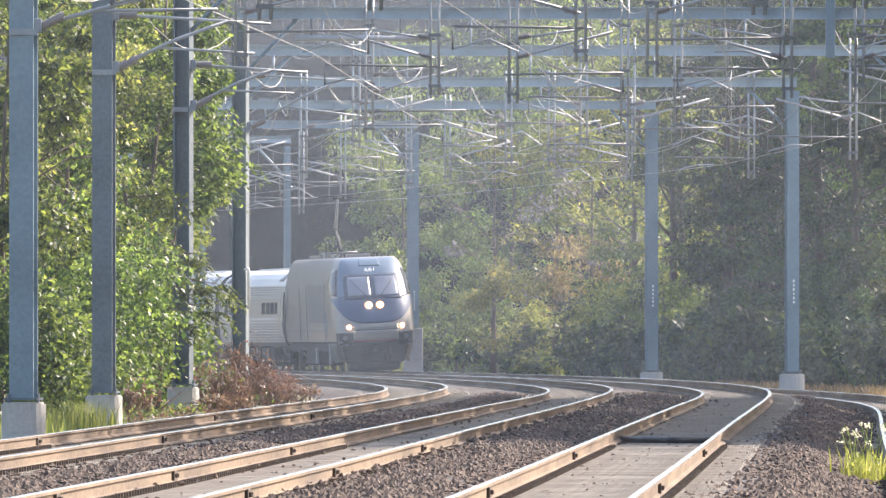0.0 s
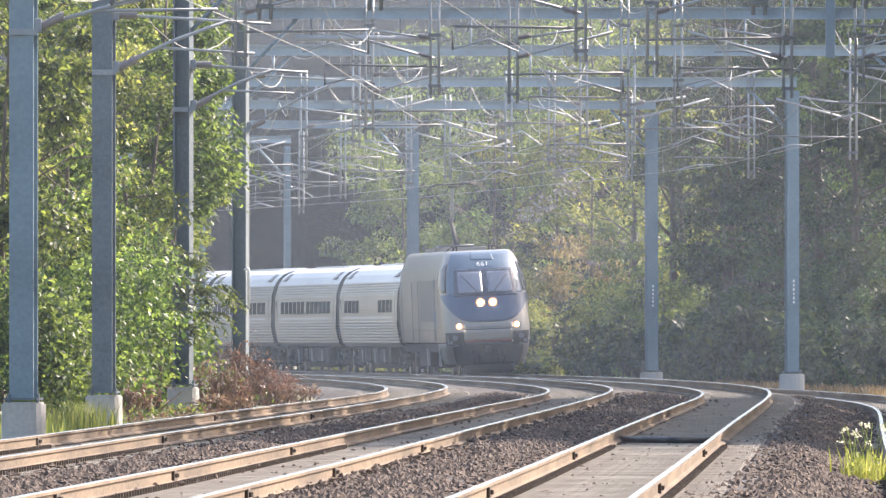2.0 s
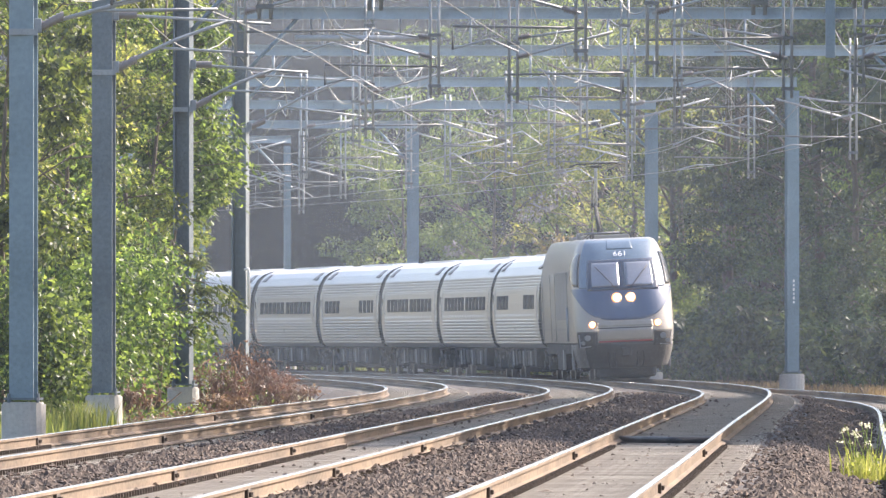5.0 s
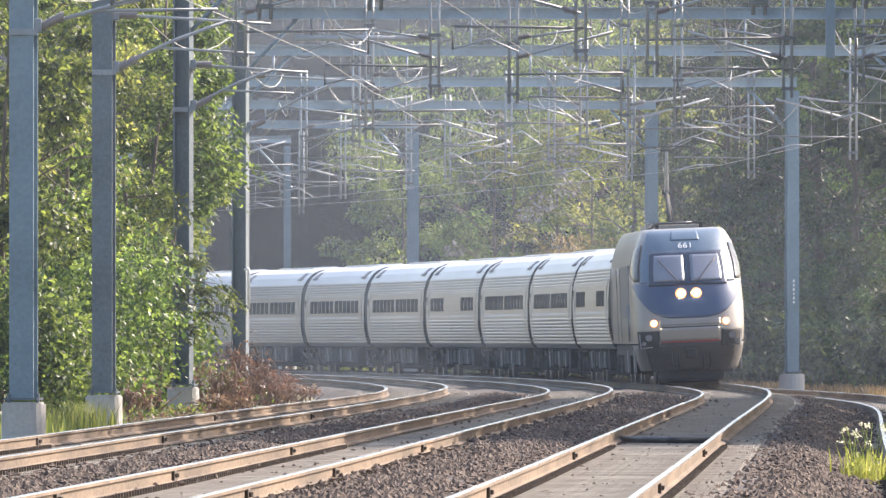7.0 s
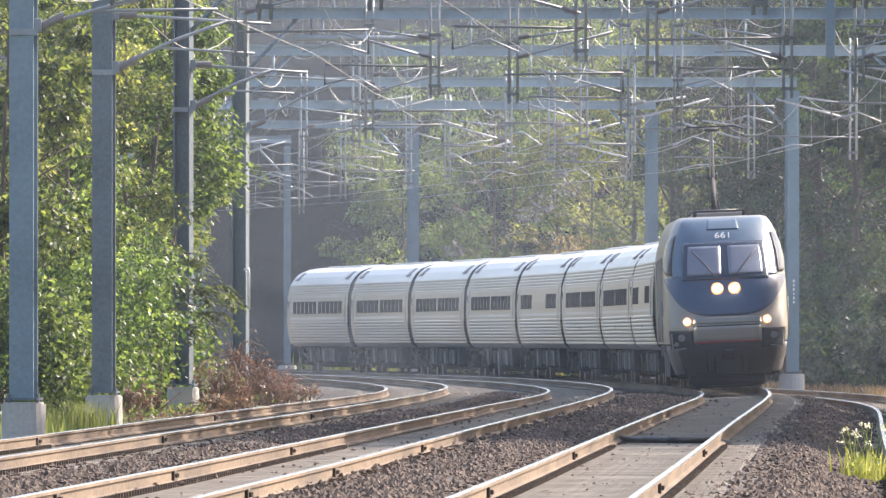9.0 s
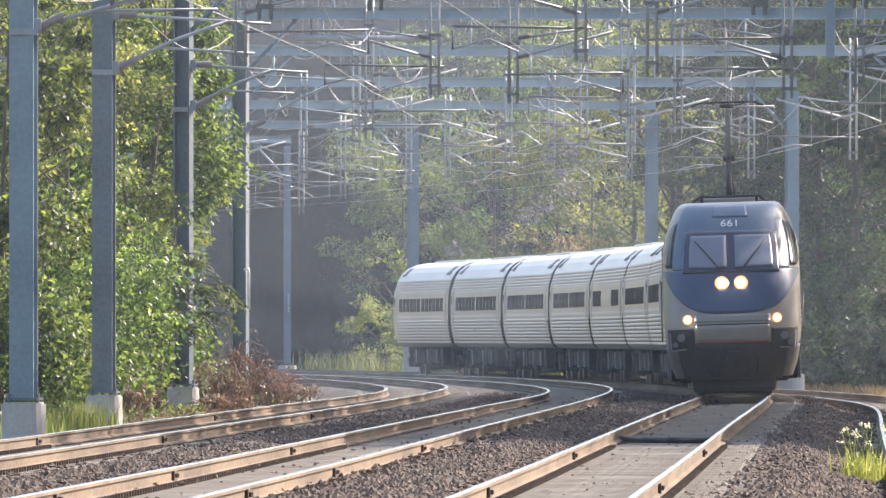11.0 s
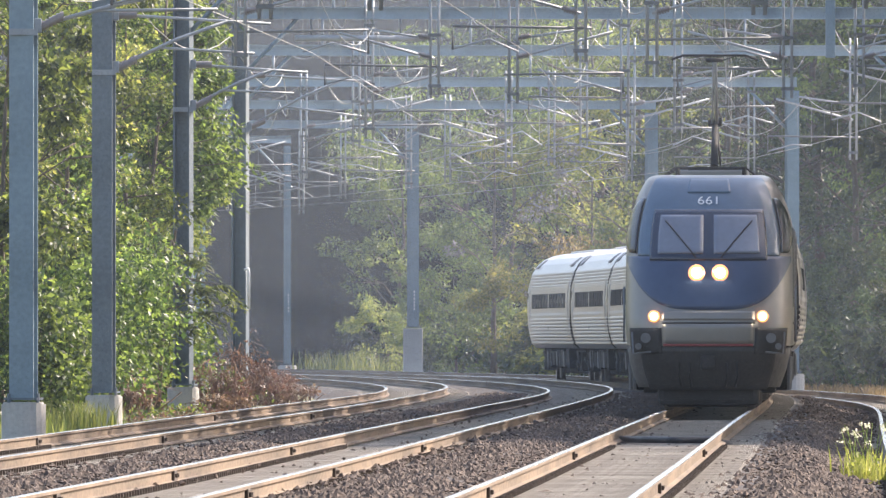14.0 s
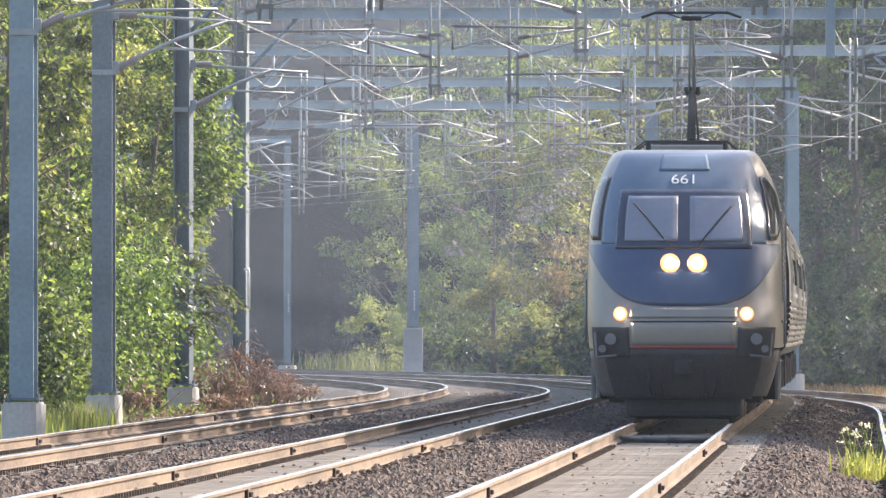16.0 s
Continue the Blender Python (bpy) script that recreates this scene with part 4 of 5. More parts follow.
    box(bm, (0, 0.15, 0.84), (0.28, 0.5, 0.26), None, 0.05)
    for x in (-0.32, 0.32, 0.5, -0.5):
        tube(bm, [(x, 0.16, 0.95), (x * 1.05, 0.05, 0.6), (x * 0.95, 0.15, 0.42)], 0.025, 6)
    part("coupler", bm, UNDER, ob, "dark coupler and hoses")
    bm = bmesh.new()
    box(bm, (0, LOCO_L / 2 + 1.5, 0.96), (2.8, LOCO_L - 4, 0.3), None, 0.04)
    for s in (-1, 1):
        box(bm, (s * 1.1, 10.6, 0.62), (0.6, 4.2, 0.6), None, 0.05)
    part("underframe", bm, UNDER, ob)
    for s in (-1, 1):
        for y in (8.2, 3.0):
            bm = bmesh.new()
            box(bm, (s * 1.42, y, 0.64), (0.06, 0.6, 0.6), None, 0.02)
            part("step_box", bm, GRILLE, ob, "grey side step")
    bogie(ob, 4.4, 2.8), bogie(ob, 15.6, 2.8)
    # roof: rails of the equipment well and the raised pantograph
    bm = bmesh.new()
    for y in (4.2, 6.4):
        tube(bm, [(-0.84, y, 4.19), (-0.64, y, 4.35), (0.64, y, 4.35), (0.84, y, 4.19)], 0.016, 6)
    for x in (-0.60, 0.60):
        tube(bm, [(x, 4.2, 4.345), (x, 6.4, 4.345)], 0.016, 6)
        for y in (4.6, 6.0):
            disc(bm, (x, y, 4.26), 0.035, 0.18, "Z", 10)
    part("folded_pantograph", bm, UNDER, ob, "folded dark pantograph frame")
    pan = part("pantograph_base", bmesh.new(), TUBE_DARK, ob, "raised single-arm pantograph")
    bm = bmesh.new()
    for y in (12.3, 14.0):
        tube(bm, [(-0.6, y, 4.40), (0.6, y, 4.40)], 0.035, 6)
    for x in (-0.55, 0.55):
        tube(bm, [(x, 12.3, 4.40), (x, 14.0, 4.40)], 0.03, 6)
        for y in (12.3, 14.0):
            disc(bm, (x, y, 4.29), 0.07, 0.22, "Z", 12)
    pan.data = from_bm("pantograph_base", bm)
    pan.data.materials.append(TUBE_DARK)
    bm = bmesh.new()
    tube(bm, [(0, 12.4, 4.42), (0, 14.1, 5.26)], [0.075, 0.055], 10)
    tube(bm, [(0.12, 12.6, 4.42), (0.05, 14.0, 5.15)], 0.02, 6)
    box(bm, (0, 14.1, 5.27), (0.26, 0.12, 0.14), None, 0.03)
    part("lower_arm", bm, UNDER, pan, "dark lower arm")
    bm = bmesh.new()
    tube(bm, [(0.03, 14.05, 5.27), (0.02, 12.9, 6.40)], [0.035, 0.028], 8)
    tube(bm, [(-0.05, 14.05, 5.27), (-0.02, 12.9, 6.40)], [0.02, 0.018], 6)
    part("upper_arm", bm, TUBE, pan, "bright metal upper arm")
    bm = bmesh.new()
    for y in (12.72, 13.05):
        tube(bm, [(-0.80, y, 6.43), (-0.58, y, 6.51), (0.58, y, 6.51), (0.80, y, 6.43)], 0.02, 6)
    tube(bm, [(-0.16, 12.9, 6.42), (0.16, 12.9, 6.42)], 0.04, 8)
    for x in (-0.4, 0.4):
        tube(bm, [(0.4 * x, 12.9, 6.42), (x, 12.72, 6.5)], 0.012, 5)
    part("contact_head", bm, UNDER, pan, "dark contact strips")
    for y in (8.2, 9.4, 10.6, 16.5, 17.6):
        bm = bmesh.new()
        box(bm, (0, y, 4.26), (1.3, 0.8, 0.14), None, 0.03)
        part("roof_box", bm, SILVER, ob, "flat roof equipment box")
    return ob


def train_at(t):
    return 622.81 - 23.9085 * t + 0.0849 * t * t


def rest_pose(ua, ub, back):
    """The pose of a vehicle whose pivots stand at ua and ub on the line, the front one back metres behind its front."""
    a, b = line(ua), line(ub)
    d = (b - a).normalized()
    rz, rx = math.atan2(-d.x, d.y), math.asin(d.z)
    c = (cant(ua) + cant(ub)) / 2
    m = Euler((0, 0, rz)).to_matrix() @ Euler((rx, 0, 0)).to_matrix() @ Euler((0, -c, 0)).to_matrix()
    return Matrix.Translation(a - d * back) @ m.to_4x4()


def train_rows(start, pa, pb):
    rows = []
    for k in range(33):
        t = 0.5 * k
        u = train_at(t) + start
        rows.append((t, rest_pose(u + pa, u + pb, pa)))
    return rows


loco = locomotive()
coach = passenger_car()
cafe = passenger_car(True)
cars = []
for k in range(8):
    if k in (0, 3):
        src = cafe
        label = "fluted stainless steel coach with two short window groups"
    else:
        src, label = coach, ""
    made = src if src not in cars else copy_thing(src, Matrix.Identity(4))
    tagged(made, label)
    cars.append(made)


def motions():
    """The train comes round the bend on its track."""
    walk(loco, train_rows(0.0, 4.4, 15.6))
    for k, car in enumerate(cars):
        walk(car, train_rows(19.75 + CAR_GAP * k, 3.4, CAR_GAP - 3.4))



# ---- trees and plants ----
def leaves(centres, spread, count, size, rng, droop=0.3):
    """Folded leaves over rounded clumps that hang over at their rims, as one mesh."""
    n = len(centres) * count
    c = np.repeat(np.array(centres, float), count, 0)
    s = np.repeat(np.asarray(spread, float).reshape(-1, 1) if np.ndim(spread) else np.full((len(centres), 1), spread), count, 0)
    way = rng.normal(0, 1, (n, 3))
    way /= np.linalg.norm(way, axis=1)[:, None]
    p = c + way * s * 1.55 * (0.35 + 0.65 * rng.random((n, 1)) ** 0.5) * np.array([1, 1, 0.62])
    p[:, 2] -= 0.28 * s[:, 0] * (way[:, 0] ** 2 + way[:, 1] ** 2)
    d = rng.normal(0, 0.7, (n, 3)) + way * 0.8
    d[:, 2] -= droop * 1.6
    d /= np.linalg.norm(d, axis=1)[:, None]
    r = rng.normal(0, 0.75, (n, 3)) + np.array([0, 0, 1.0])
    side = np.cross(d, r)
    side /= np.linalg.norm(side, axis=1)[:, None] + 1e-9
    up = np.cross(side, d)
    L = size * rng.uniform(0.6, 1.35, (n, 1))
    w = L * rng.uniform(0.22, 0.34, (n, 1))
    mid = p + d * L * 0.45
    v = np.stack([p, mid + side * w + up * w * 0.35, p + d * L, mid - side * w + up * w * 0.35], 1).reshape(-1, 3)
    b = 4 * np.arange(n)
    f = np.stack([np.stack([b, b + 1, b + 2], 1), np.stack([b, b + 2, b + 3], 1)], 1).reshape(-1, 3)
    me = bpy.data.meshes.new("crown")
    me.vertices.add(len(v)), me.loops.add(3 * len(f)), me.polygons.add(len(f))
    me.vertices.foreach_set("co", v.astype(np.float32).ravel())
    me.loops.foreach_set("vertex_index", f.astype(np.int32).ravel())
    me.polygons.foreach_set("loop_start", np.arange(0, 3 * len(f), 3, dtype=np.int32))
    me.update(calc_edges=True)
    me.validate()
    return me


def fronds(twigs, rng, length=0.65, leaflet=0.19):
    """Drooping feathered leaves, with pairs of long leaflets, along the twigs; each twig is (start, end)."""
    vs, fs = [], []
    for a, b in twigs:
        for k in range(11):
            p = Vector(a).lerp(Vector(b), 0.2 + 0.8 * k / 10)
            az = math.atan2(b[1] - a[1], b[0] - a[0]) + rng.normal(0, 0.9)
            out = Vector((math.cos(az), math.sin(az), 0))
            L = length * rng.uniform(0.7, 1.2)
            for i in range(8):
                f = (i + 1) / 8
                c = p + out * L * f * 0.75 + Vector((0, 0, L * (0.25 * f - 0.85 * f * f)))
                for sgn in (-1, 1):
                    d = (Vector((-out.y, out.x, 0)) * sgn * 0.8 + out * 0.5 + Vector((rng.normal(0, 0.2), rng.normal(0, 0.2), -0.55 + rng.normal(0, 0.2)))).normalized()
                    w = d.cross(Vector((rng.normal(0, 0.3), rng.normal(0, 0.3), 1))).normalized() * leaflet * 0.17
                    n, q = len(vs), leaflet * rng.uniform(0.8, 1.2)
                    m = c + d * q * 0.42 - Vector((0, 0, 0.01))
                    vs += [c, m + w, c + d * q, m - w]
                    fs += [(n, n + 1, n + 2), (n, n + 2, n + 3)]
    return mesh("fronds", vs, fs)


def feathered_tree(base, trunk, twigs, seed, label):
    """A slender tree with arching twigs of feathered leaves."""
    rng = np.random.default_rng(seed)
    ob = tagged(new("tree"), label, "tree", "trees beside the railway")
    ob.location = base
    bm = bmesh.new()
    tube(bm, trunk, [0.06 * (1 - 0.7 * k / len(trunk)) for k in range(len(trunk))], 7)
    for a, b in twigs:
        tube(bm, [a, Vector(a).lerp(Vector(b), 0.5) + Vector((0, 0, 0.15)), b], [0.022, 0.015, 0.006], 5)
    part("trunk", bm, BARK, ob, "thin brown trunk and arching twigs", True)
    part("crown", fronds(twigs, rng), LEAF_NEAR, ob)
    return ob


def tree(h, crown_w, seed, clumps, per, size, leaf, bare=0.3, lean=0.0, label="", radius=0.16, limbs=11, spread=0.55):
    """A tree with a tapered, bent trunk, limbs that fork, and leaf clumps along and at the ends of the limbs."""
    rng = np.random.default_rng(seed)
    ob = tagged(new("tree"), label or "leafy broadleaf tree at the wood's edge", "tree", "trees beside the railway")
    bm = bmesh.new()
    trunk = []
    x = y = 0.0
    for k in range(9):
        f = k / 8
        trunk.append(Vector((x + lean * h * f * f, y, h * 0.92 * f - 0.3 * (k == 0))))
        x, y = x + rng.normal(0, 0.02 * h / 4), y + rng.normal(0, 0.02 * h / 4)
    tube(bm, trunk, [radius * (1 - 0.85 * k / 8) + (0.06 if k == 0 else 0) for k in range(9)], 8)
    ends = []
    for i in range(limbs):
        f = bare + (0.96 - bare) * (i + rng.random()) / limbs
        k = min(7, int(f * 8))
        p = trunk[k].lerp(trunk[k + 1], f * 8 - k)
        az = i * 2.4 + rng.normal(0, 0.4)
        reach = crown_w / 2 * (0.55 + 0.6 * math.sin(math.pi * min(1, max(0, (f - bare * 0.6) / (1.05 - bare * 0.6))))) * rng.uniform(0.75, 1.2)
        rise = reach * rng.uniform(0.25, 0.85)
        q = p + Vector((math.cos(az) * reach, math.sin(az) * reach, rise))
        m = p.lerp(q, 0.5) + Vector((0, 0, reach * 0.12))
        tube(bm, [p, m, q], [radius * 0.38 * (1.1 - f), radius * 0.22, 0.012], 5)
        ends += [m.lerp(q, g) for g in (0.2, 0.6, 1.0)]
        for s in (-1, 1):
            w = m + Vector((math.cos(az + s * 0.9) * reach * 0.5, math.sin(az + s * 0.9) * reach * 0.5, rise * 0.3 + rng.normal(0, 0.2)))
            tube(bm, [m, w], [radius * 0.16, 0.01], 4)
            ends.append(w)
    part("trunk", bm, BARK, ob, "brown bark trunk and limbs", True)
    cs = [ends[int(j)] + Vector(rng.normal(0, spread * 0.45, 3)) for j in rng.integers(0, len(ends), clumps)]
    me = leaves(cs, rng.uniform(0.4, 1.1, len(cs)) * spread, per, size, rng)
    part("crown", me, leaf, ob)
    return ob


def bush(h, w, seed, clumps, per, size, leaf, label, stems=9, stem_mat=None, name="bush", arch=1.0):
    rng = np.random.default_rng(seed)
    ob = tagged(new(name), label, name)
    bm = bmesh.new()
    ends = []
    for i in range(stems):
        az, r = rng.random() * 6.28, w / 2 * rng.random() ** 0.6
        q = Vector((math.cos(az) * r, math.sin(az) * r, h * rng.uniform(0.45, 1.0)))
        m = Vector((q.x * 0.9 + rng.normal(0, 0.12 * w * arch), q.y * 0.9, q.z * 0.5 + 0.15 * h * rng.random()))
        e = q + Vector((math.cos(az) * 0.25 * w * arch * rng.random(), math.sin(az) * 0.2 * w * arch, -0.2 * h * arch * rng.random()))
        tube(bm, [(q.x * 0.85 + rng.normal(0, 0.1 * w), q.y * 0.85, -0.15), m, q, e], [0.018, 0.014, 0.009, 0.004], 4)
        ends += [m, q, e, m.lerp(q, 0.5)]
    part("stem_tangle", bm, stem_mat or BARK, ob)["kind"] = "stuff"
    cs = [ends[int(j)] + Vector(rng.normal(0, 0.16 * h, 3)) * 0.8 for j in rng.integers(0, len(ends), clumps)]
    cs = [Vector((c.x, c.y, max(0.05, c.z))) for c in cs]
    part("foliage", leaves(cs, 0.09 * h + 0.05, per, size, rng), leaf, ob)
    return ob


def blades(spots, h, rng, width=0.012):
    """Bent grass blades at the spots, as one mesh."""
    vs, fs = [], []
    for p in spots:
        hh = h * rng.uniform(0.5, 1.2)
        az = rng.random() * 6.28
        lean = Vector((math.cos(az), math.sin(az), 0)) * hh * rng.uniform(0.1, 0.5)
        s = Vector((-math.sin(az), math.cos(az), 0)) * width
        a, b, c = Vector(p), Vector(p) + lean * 0.3 + Vector((0, 0, hh * 0.6)), Vector(p) + lean + Vector((0, 0, hh))
        k = len(vs)
        vs += [a - s, a + s, b + s * 0.7, b - s * 0.7, c]
        fs += [(k, k + 1, k + 2, k + 3), (k + 3, k + 2, k + 4)]
    return mesh("grass", vs, fs)


def wood():
    """The wood along the outside of the bend: a shaded mass behind, and single trees before it."""
    rng = random.Random(21)
    deep = [tree(20, 8.5, 1, 62, 95, 0.30, LEAF_SHADED, 0.10, 0.02, "tall green tree deep in the wood, shade in its leaf colour", limbs=17, spread=0.85),
            tree(22, 9.0, 2, 64, 95, 0.30, LEAF_FAR, 0.16, -0.02, "tall leafy tree deep in the wood", radius=0.22, spread=0.85, limbs=17)]
    # coarse tree for places outside the view, added to cast shade
    side = tree(20, 8.0, 28, 66, 60, 0.46, LEAF_SHADED, 0.10, 0.0, "tall dark tree added beside the view to cast shade", 0.22, 18, 0.8)
    far = tree(21, 9.0, 27, 60, 85, 0.33, LEAF_YELLOW, 0.14, 0.0, "tall tree far back in the wood, sunlight in its yellow leaf colour", 0.2, 17, 0.85)
    lit = [tree(12.5, 7.0, 3, 44, 240, 0.19, LEAF_FAR, 0.16, 0.03, limbs=15, spread=0.72),
           tree(11, 6.0, 7, 36, 240, 0.19, LEAF_YELLOW, 0.22, -0.02, "yellow-green tree lit from behind", limbs=14, spread=0.66),
           tree(14.5, 7.0, 4, 46, 230, 0.19, LEAF_FAR, 0.28, 0.02, radius=0.2, limbs=15, spread=0.75)]
    thin = [tree(16, 5.0, 8, 26, 150, 0.18, LEAF_YELLOW, 0.30, 0.02, "slender half-open tree with yellow leaves", 0.17, 15, 0.5),
            tree(17, 5.5, 9, 28, 150, 0.18, LEAF_FAR, 0.36, -0.02, "slender open tree at the wood's edge", 0.20, 15, 0.5)]
    dark = [tree(19, 5.0, 10, 66, 190, 0.18, LEAF_SHADED, 0.06, 0.0, "dark ivy-hung tree at the wood's edge", 0.26, 22, 0.62),
            tree(18, 6.5, 24, 60, 190, 0.18, LEAF_SHADED, 0.12, 0.01, "dark green tree with the wood's shade in its leaf colour", 0.24, 18, 0.7)]
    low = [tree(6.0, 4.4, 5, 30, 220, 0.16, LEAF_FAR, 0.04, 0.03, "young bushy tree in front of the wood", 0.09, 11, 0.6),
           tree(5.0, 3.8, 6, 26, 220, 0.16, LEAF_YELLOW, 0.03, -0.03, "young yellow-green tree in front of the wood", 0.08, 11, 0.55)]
    shade = tree(5.6, 4.4, 26, 30, 220, 0.16, LEAF_SHADED, 0.04, 0.02, "low tree with the wood's shade in its leaf colour", 0.09, 11, 0.6)
    tan = tree(7.2, 4.4, 25, 30, 220, 0.17, LEAF_TAN, 0.05, 0.0, "bushy tree with dry tan leaves", 0.09, 12, 0.55)
    used = set()

    def put(src, x, y, grow=1.0, z=-0.5):
        ob = src if src.name not in used else copy_thing(src, Matrix.Identity(4))
        used.add(src.name)
        ob.matrix_basis = Matrix.Translation((x, y, z)) @ Euler((0, 0, rng.random() * 6.28)).to_matrix().to_4x4()
        ob.scale = (grow, grow, grow * rng.uniform(0.94, 1.08))

    # the mass behind, two rows that follow the bend
    for off, step, u0, u1 in ((42, 6.5, 690, 935), (75, 7.0, 750, 1090)):
        u = u0
        while u < u1:
            p = line(u, off + rng.uniform(-2, 2))
            put(deep[rng.random() < 0.5] if off < 50 else far, p.x, p.y, rng.uniform(0.58, 0.75) if off < 50 else rng.uniform(1.0, 1.2))
            u += step * rng.uniform(0.75, 1.25)
    # sunlit trees in the middle of the bend
    for src, x, y, g in ((lit[0], -1.6, 716, 0.85), (lit[2], 0.9, 722, 1.0), (lit[0], 3.0, 700, 0.9), (lit[1], 4.6, 690, 0.95), (lit[2], 6.0, 705, 1.05),
                         (lit[1], 7.4, 682, 1.05), (lit[0], 8.6, 694, 1.15), (lit[2], 2.2, 738, 1.2), (lit[1], -3.6, 744, 0.8), (lit[0], 5.2, 730, 1.25)):
        put(src, x, y, g)
    put(tan, 5.5, 674, 0.85)
    for src, x, y, g in ((low[1], -2.3, 706, 0.62), (low[0], 0.5, 694, 0.8), (low[1], 3.2, 676, 0.85), (low[0], 2.0, 684, 0.7), (low[1], 6.6, 660, 0.75), (low[0], 7.6, 650, 0.85),
                         (low[0], 8.2, 640, 0.7), (low[1], 4.2, 668, 0.6), (low[0], -0.9, 704, 0.55)):
        put(src, x, y, g)
    # open, slender trees beside the dark ones
    for src, x, y, g in ((thin[0], 7.6, 662, 0.95), (thin[1], 8.7, 652, 1.0), (thin[0], 9.5, 660, 1.1), (thin[1], 6.5, 690, 0.95), (thin[1], 14.6, 606, 0.9)):
        put(src, x, y, g)
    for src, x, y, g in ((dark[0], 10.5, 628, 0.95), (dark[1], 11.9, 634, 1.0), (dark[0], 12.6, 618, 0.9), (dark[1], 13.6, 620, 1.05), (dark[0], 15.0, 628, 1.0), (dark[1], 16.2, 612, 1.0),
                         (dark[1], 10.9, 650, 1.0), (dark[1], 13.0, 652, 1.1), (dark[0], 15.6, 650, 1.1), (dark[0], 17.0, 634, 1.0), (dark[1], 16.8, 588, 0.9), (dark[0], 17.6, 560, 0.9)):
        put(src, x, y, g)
    # shaded far left: low trees in darkened leaf colour, taller ones behind
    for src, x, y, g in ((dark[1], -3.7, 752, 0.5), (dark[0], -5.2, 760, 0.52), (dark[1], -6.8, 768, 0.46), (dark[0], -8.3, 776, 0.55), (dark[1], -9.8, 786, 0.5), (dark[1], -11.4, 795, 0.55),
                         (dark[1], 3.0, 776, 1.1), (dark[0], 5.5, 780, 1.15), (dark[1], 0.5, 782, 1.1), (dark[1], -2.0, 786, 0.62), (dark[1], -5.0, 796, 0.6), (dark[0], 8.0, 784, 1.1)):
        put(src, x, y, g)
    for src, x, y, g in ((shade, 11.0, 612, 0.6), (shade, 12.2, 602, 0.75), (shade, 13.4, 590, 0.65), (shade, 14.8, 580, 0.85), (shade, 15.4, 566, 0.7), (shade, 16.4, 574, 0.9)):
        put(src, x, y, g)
    # the wood, assumed to go on towards the camera: unseen trees for shade
    for u, off in ((249, 11), (256, 13), (263, 11), (271, 12.5), (279, 10.5), (287, 12), (295, 11), (304, 12.5), (312, 10.5), (321, 12), (329, 11), (338, 12.5), (346, 11), (355, 12),
                   (363, 10.8), (372, 12.5), (380, 11), (389, 12), (397, 11), (406, 12.5), (415, 12.5)):
        p = line(u, off)
        put(side, p.x, p.y, rng.uniform(0.9, 1.08))
        p = line(u + 4, off + 4.5)
        put(side, p.x, p.y, rng.uniform(1.0, 1.12))
    # more trees past the right edge, added to shade the low bushes
    for x, y in ((20, 575), (21, 592), (20.5, 610), (22, 628), (19.5, 648), (24, 600), (25, 618), (24, 640), (17.5, 668), (21, 664), (19, 545), (22, 556), (19.5, 562), (20, 533), (20.5, 584), (18.8, 602), (19.5, 620)):
        put(side, x, y, rng.uniform(1.0, 1.12))


def bare_trees():
    """Pale, half-bare trees standing out before the wood."""
    for x, y, h, seed in ((2.0, 680, 11.0, 71), (5.9, 676, 9.5, 72), (-3.6, 738, 8.0, 73)):
        t = tree(h, 4.6, seed, 7, 90, 0.17, LEAF_YELLOW, 0.3, 0.06 if seed == 73 else 0.0, "half-bare pale grey tree before the wood", 0.13, 12, 0.4)
        t.matrix_basis = Matrix.Translation((x, y, -0.5))
        t.children[0].data.materials[0] = PALE_BARK


def undergrowth():
    """Low bushes under the wood's edge."""
    rng = random.Random(9)
    src = bush(1.9, 3.2, 61, 40, 50, 0.22, LEAF_SHADED, "low undergrowth bush at the wood's edge, shade in its leaf colour", 14)
    src["group"] = "undergrowth along the wood"
    first = True
    u = 540
    while u < 780:
        ob = src if first else copy_thing(src, Matrix.Identity(4))
        first = False
        ob.matrix_basis = Matrix.Translation(line(u, 12.2 + rng.uniform(-0.8, 3.0), -0.55)) @ Euler((0, 0, rng.random() * 6.28)).to_matrix().to_4x4()
        g = rng.uniform(0.7, 1.5)
        ob.scale = (g, g, g * rng.uniform(0.8, 1.2))
        u += rng.uniform(2.5, 5)


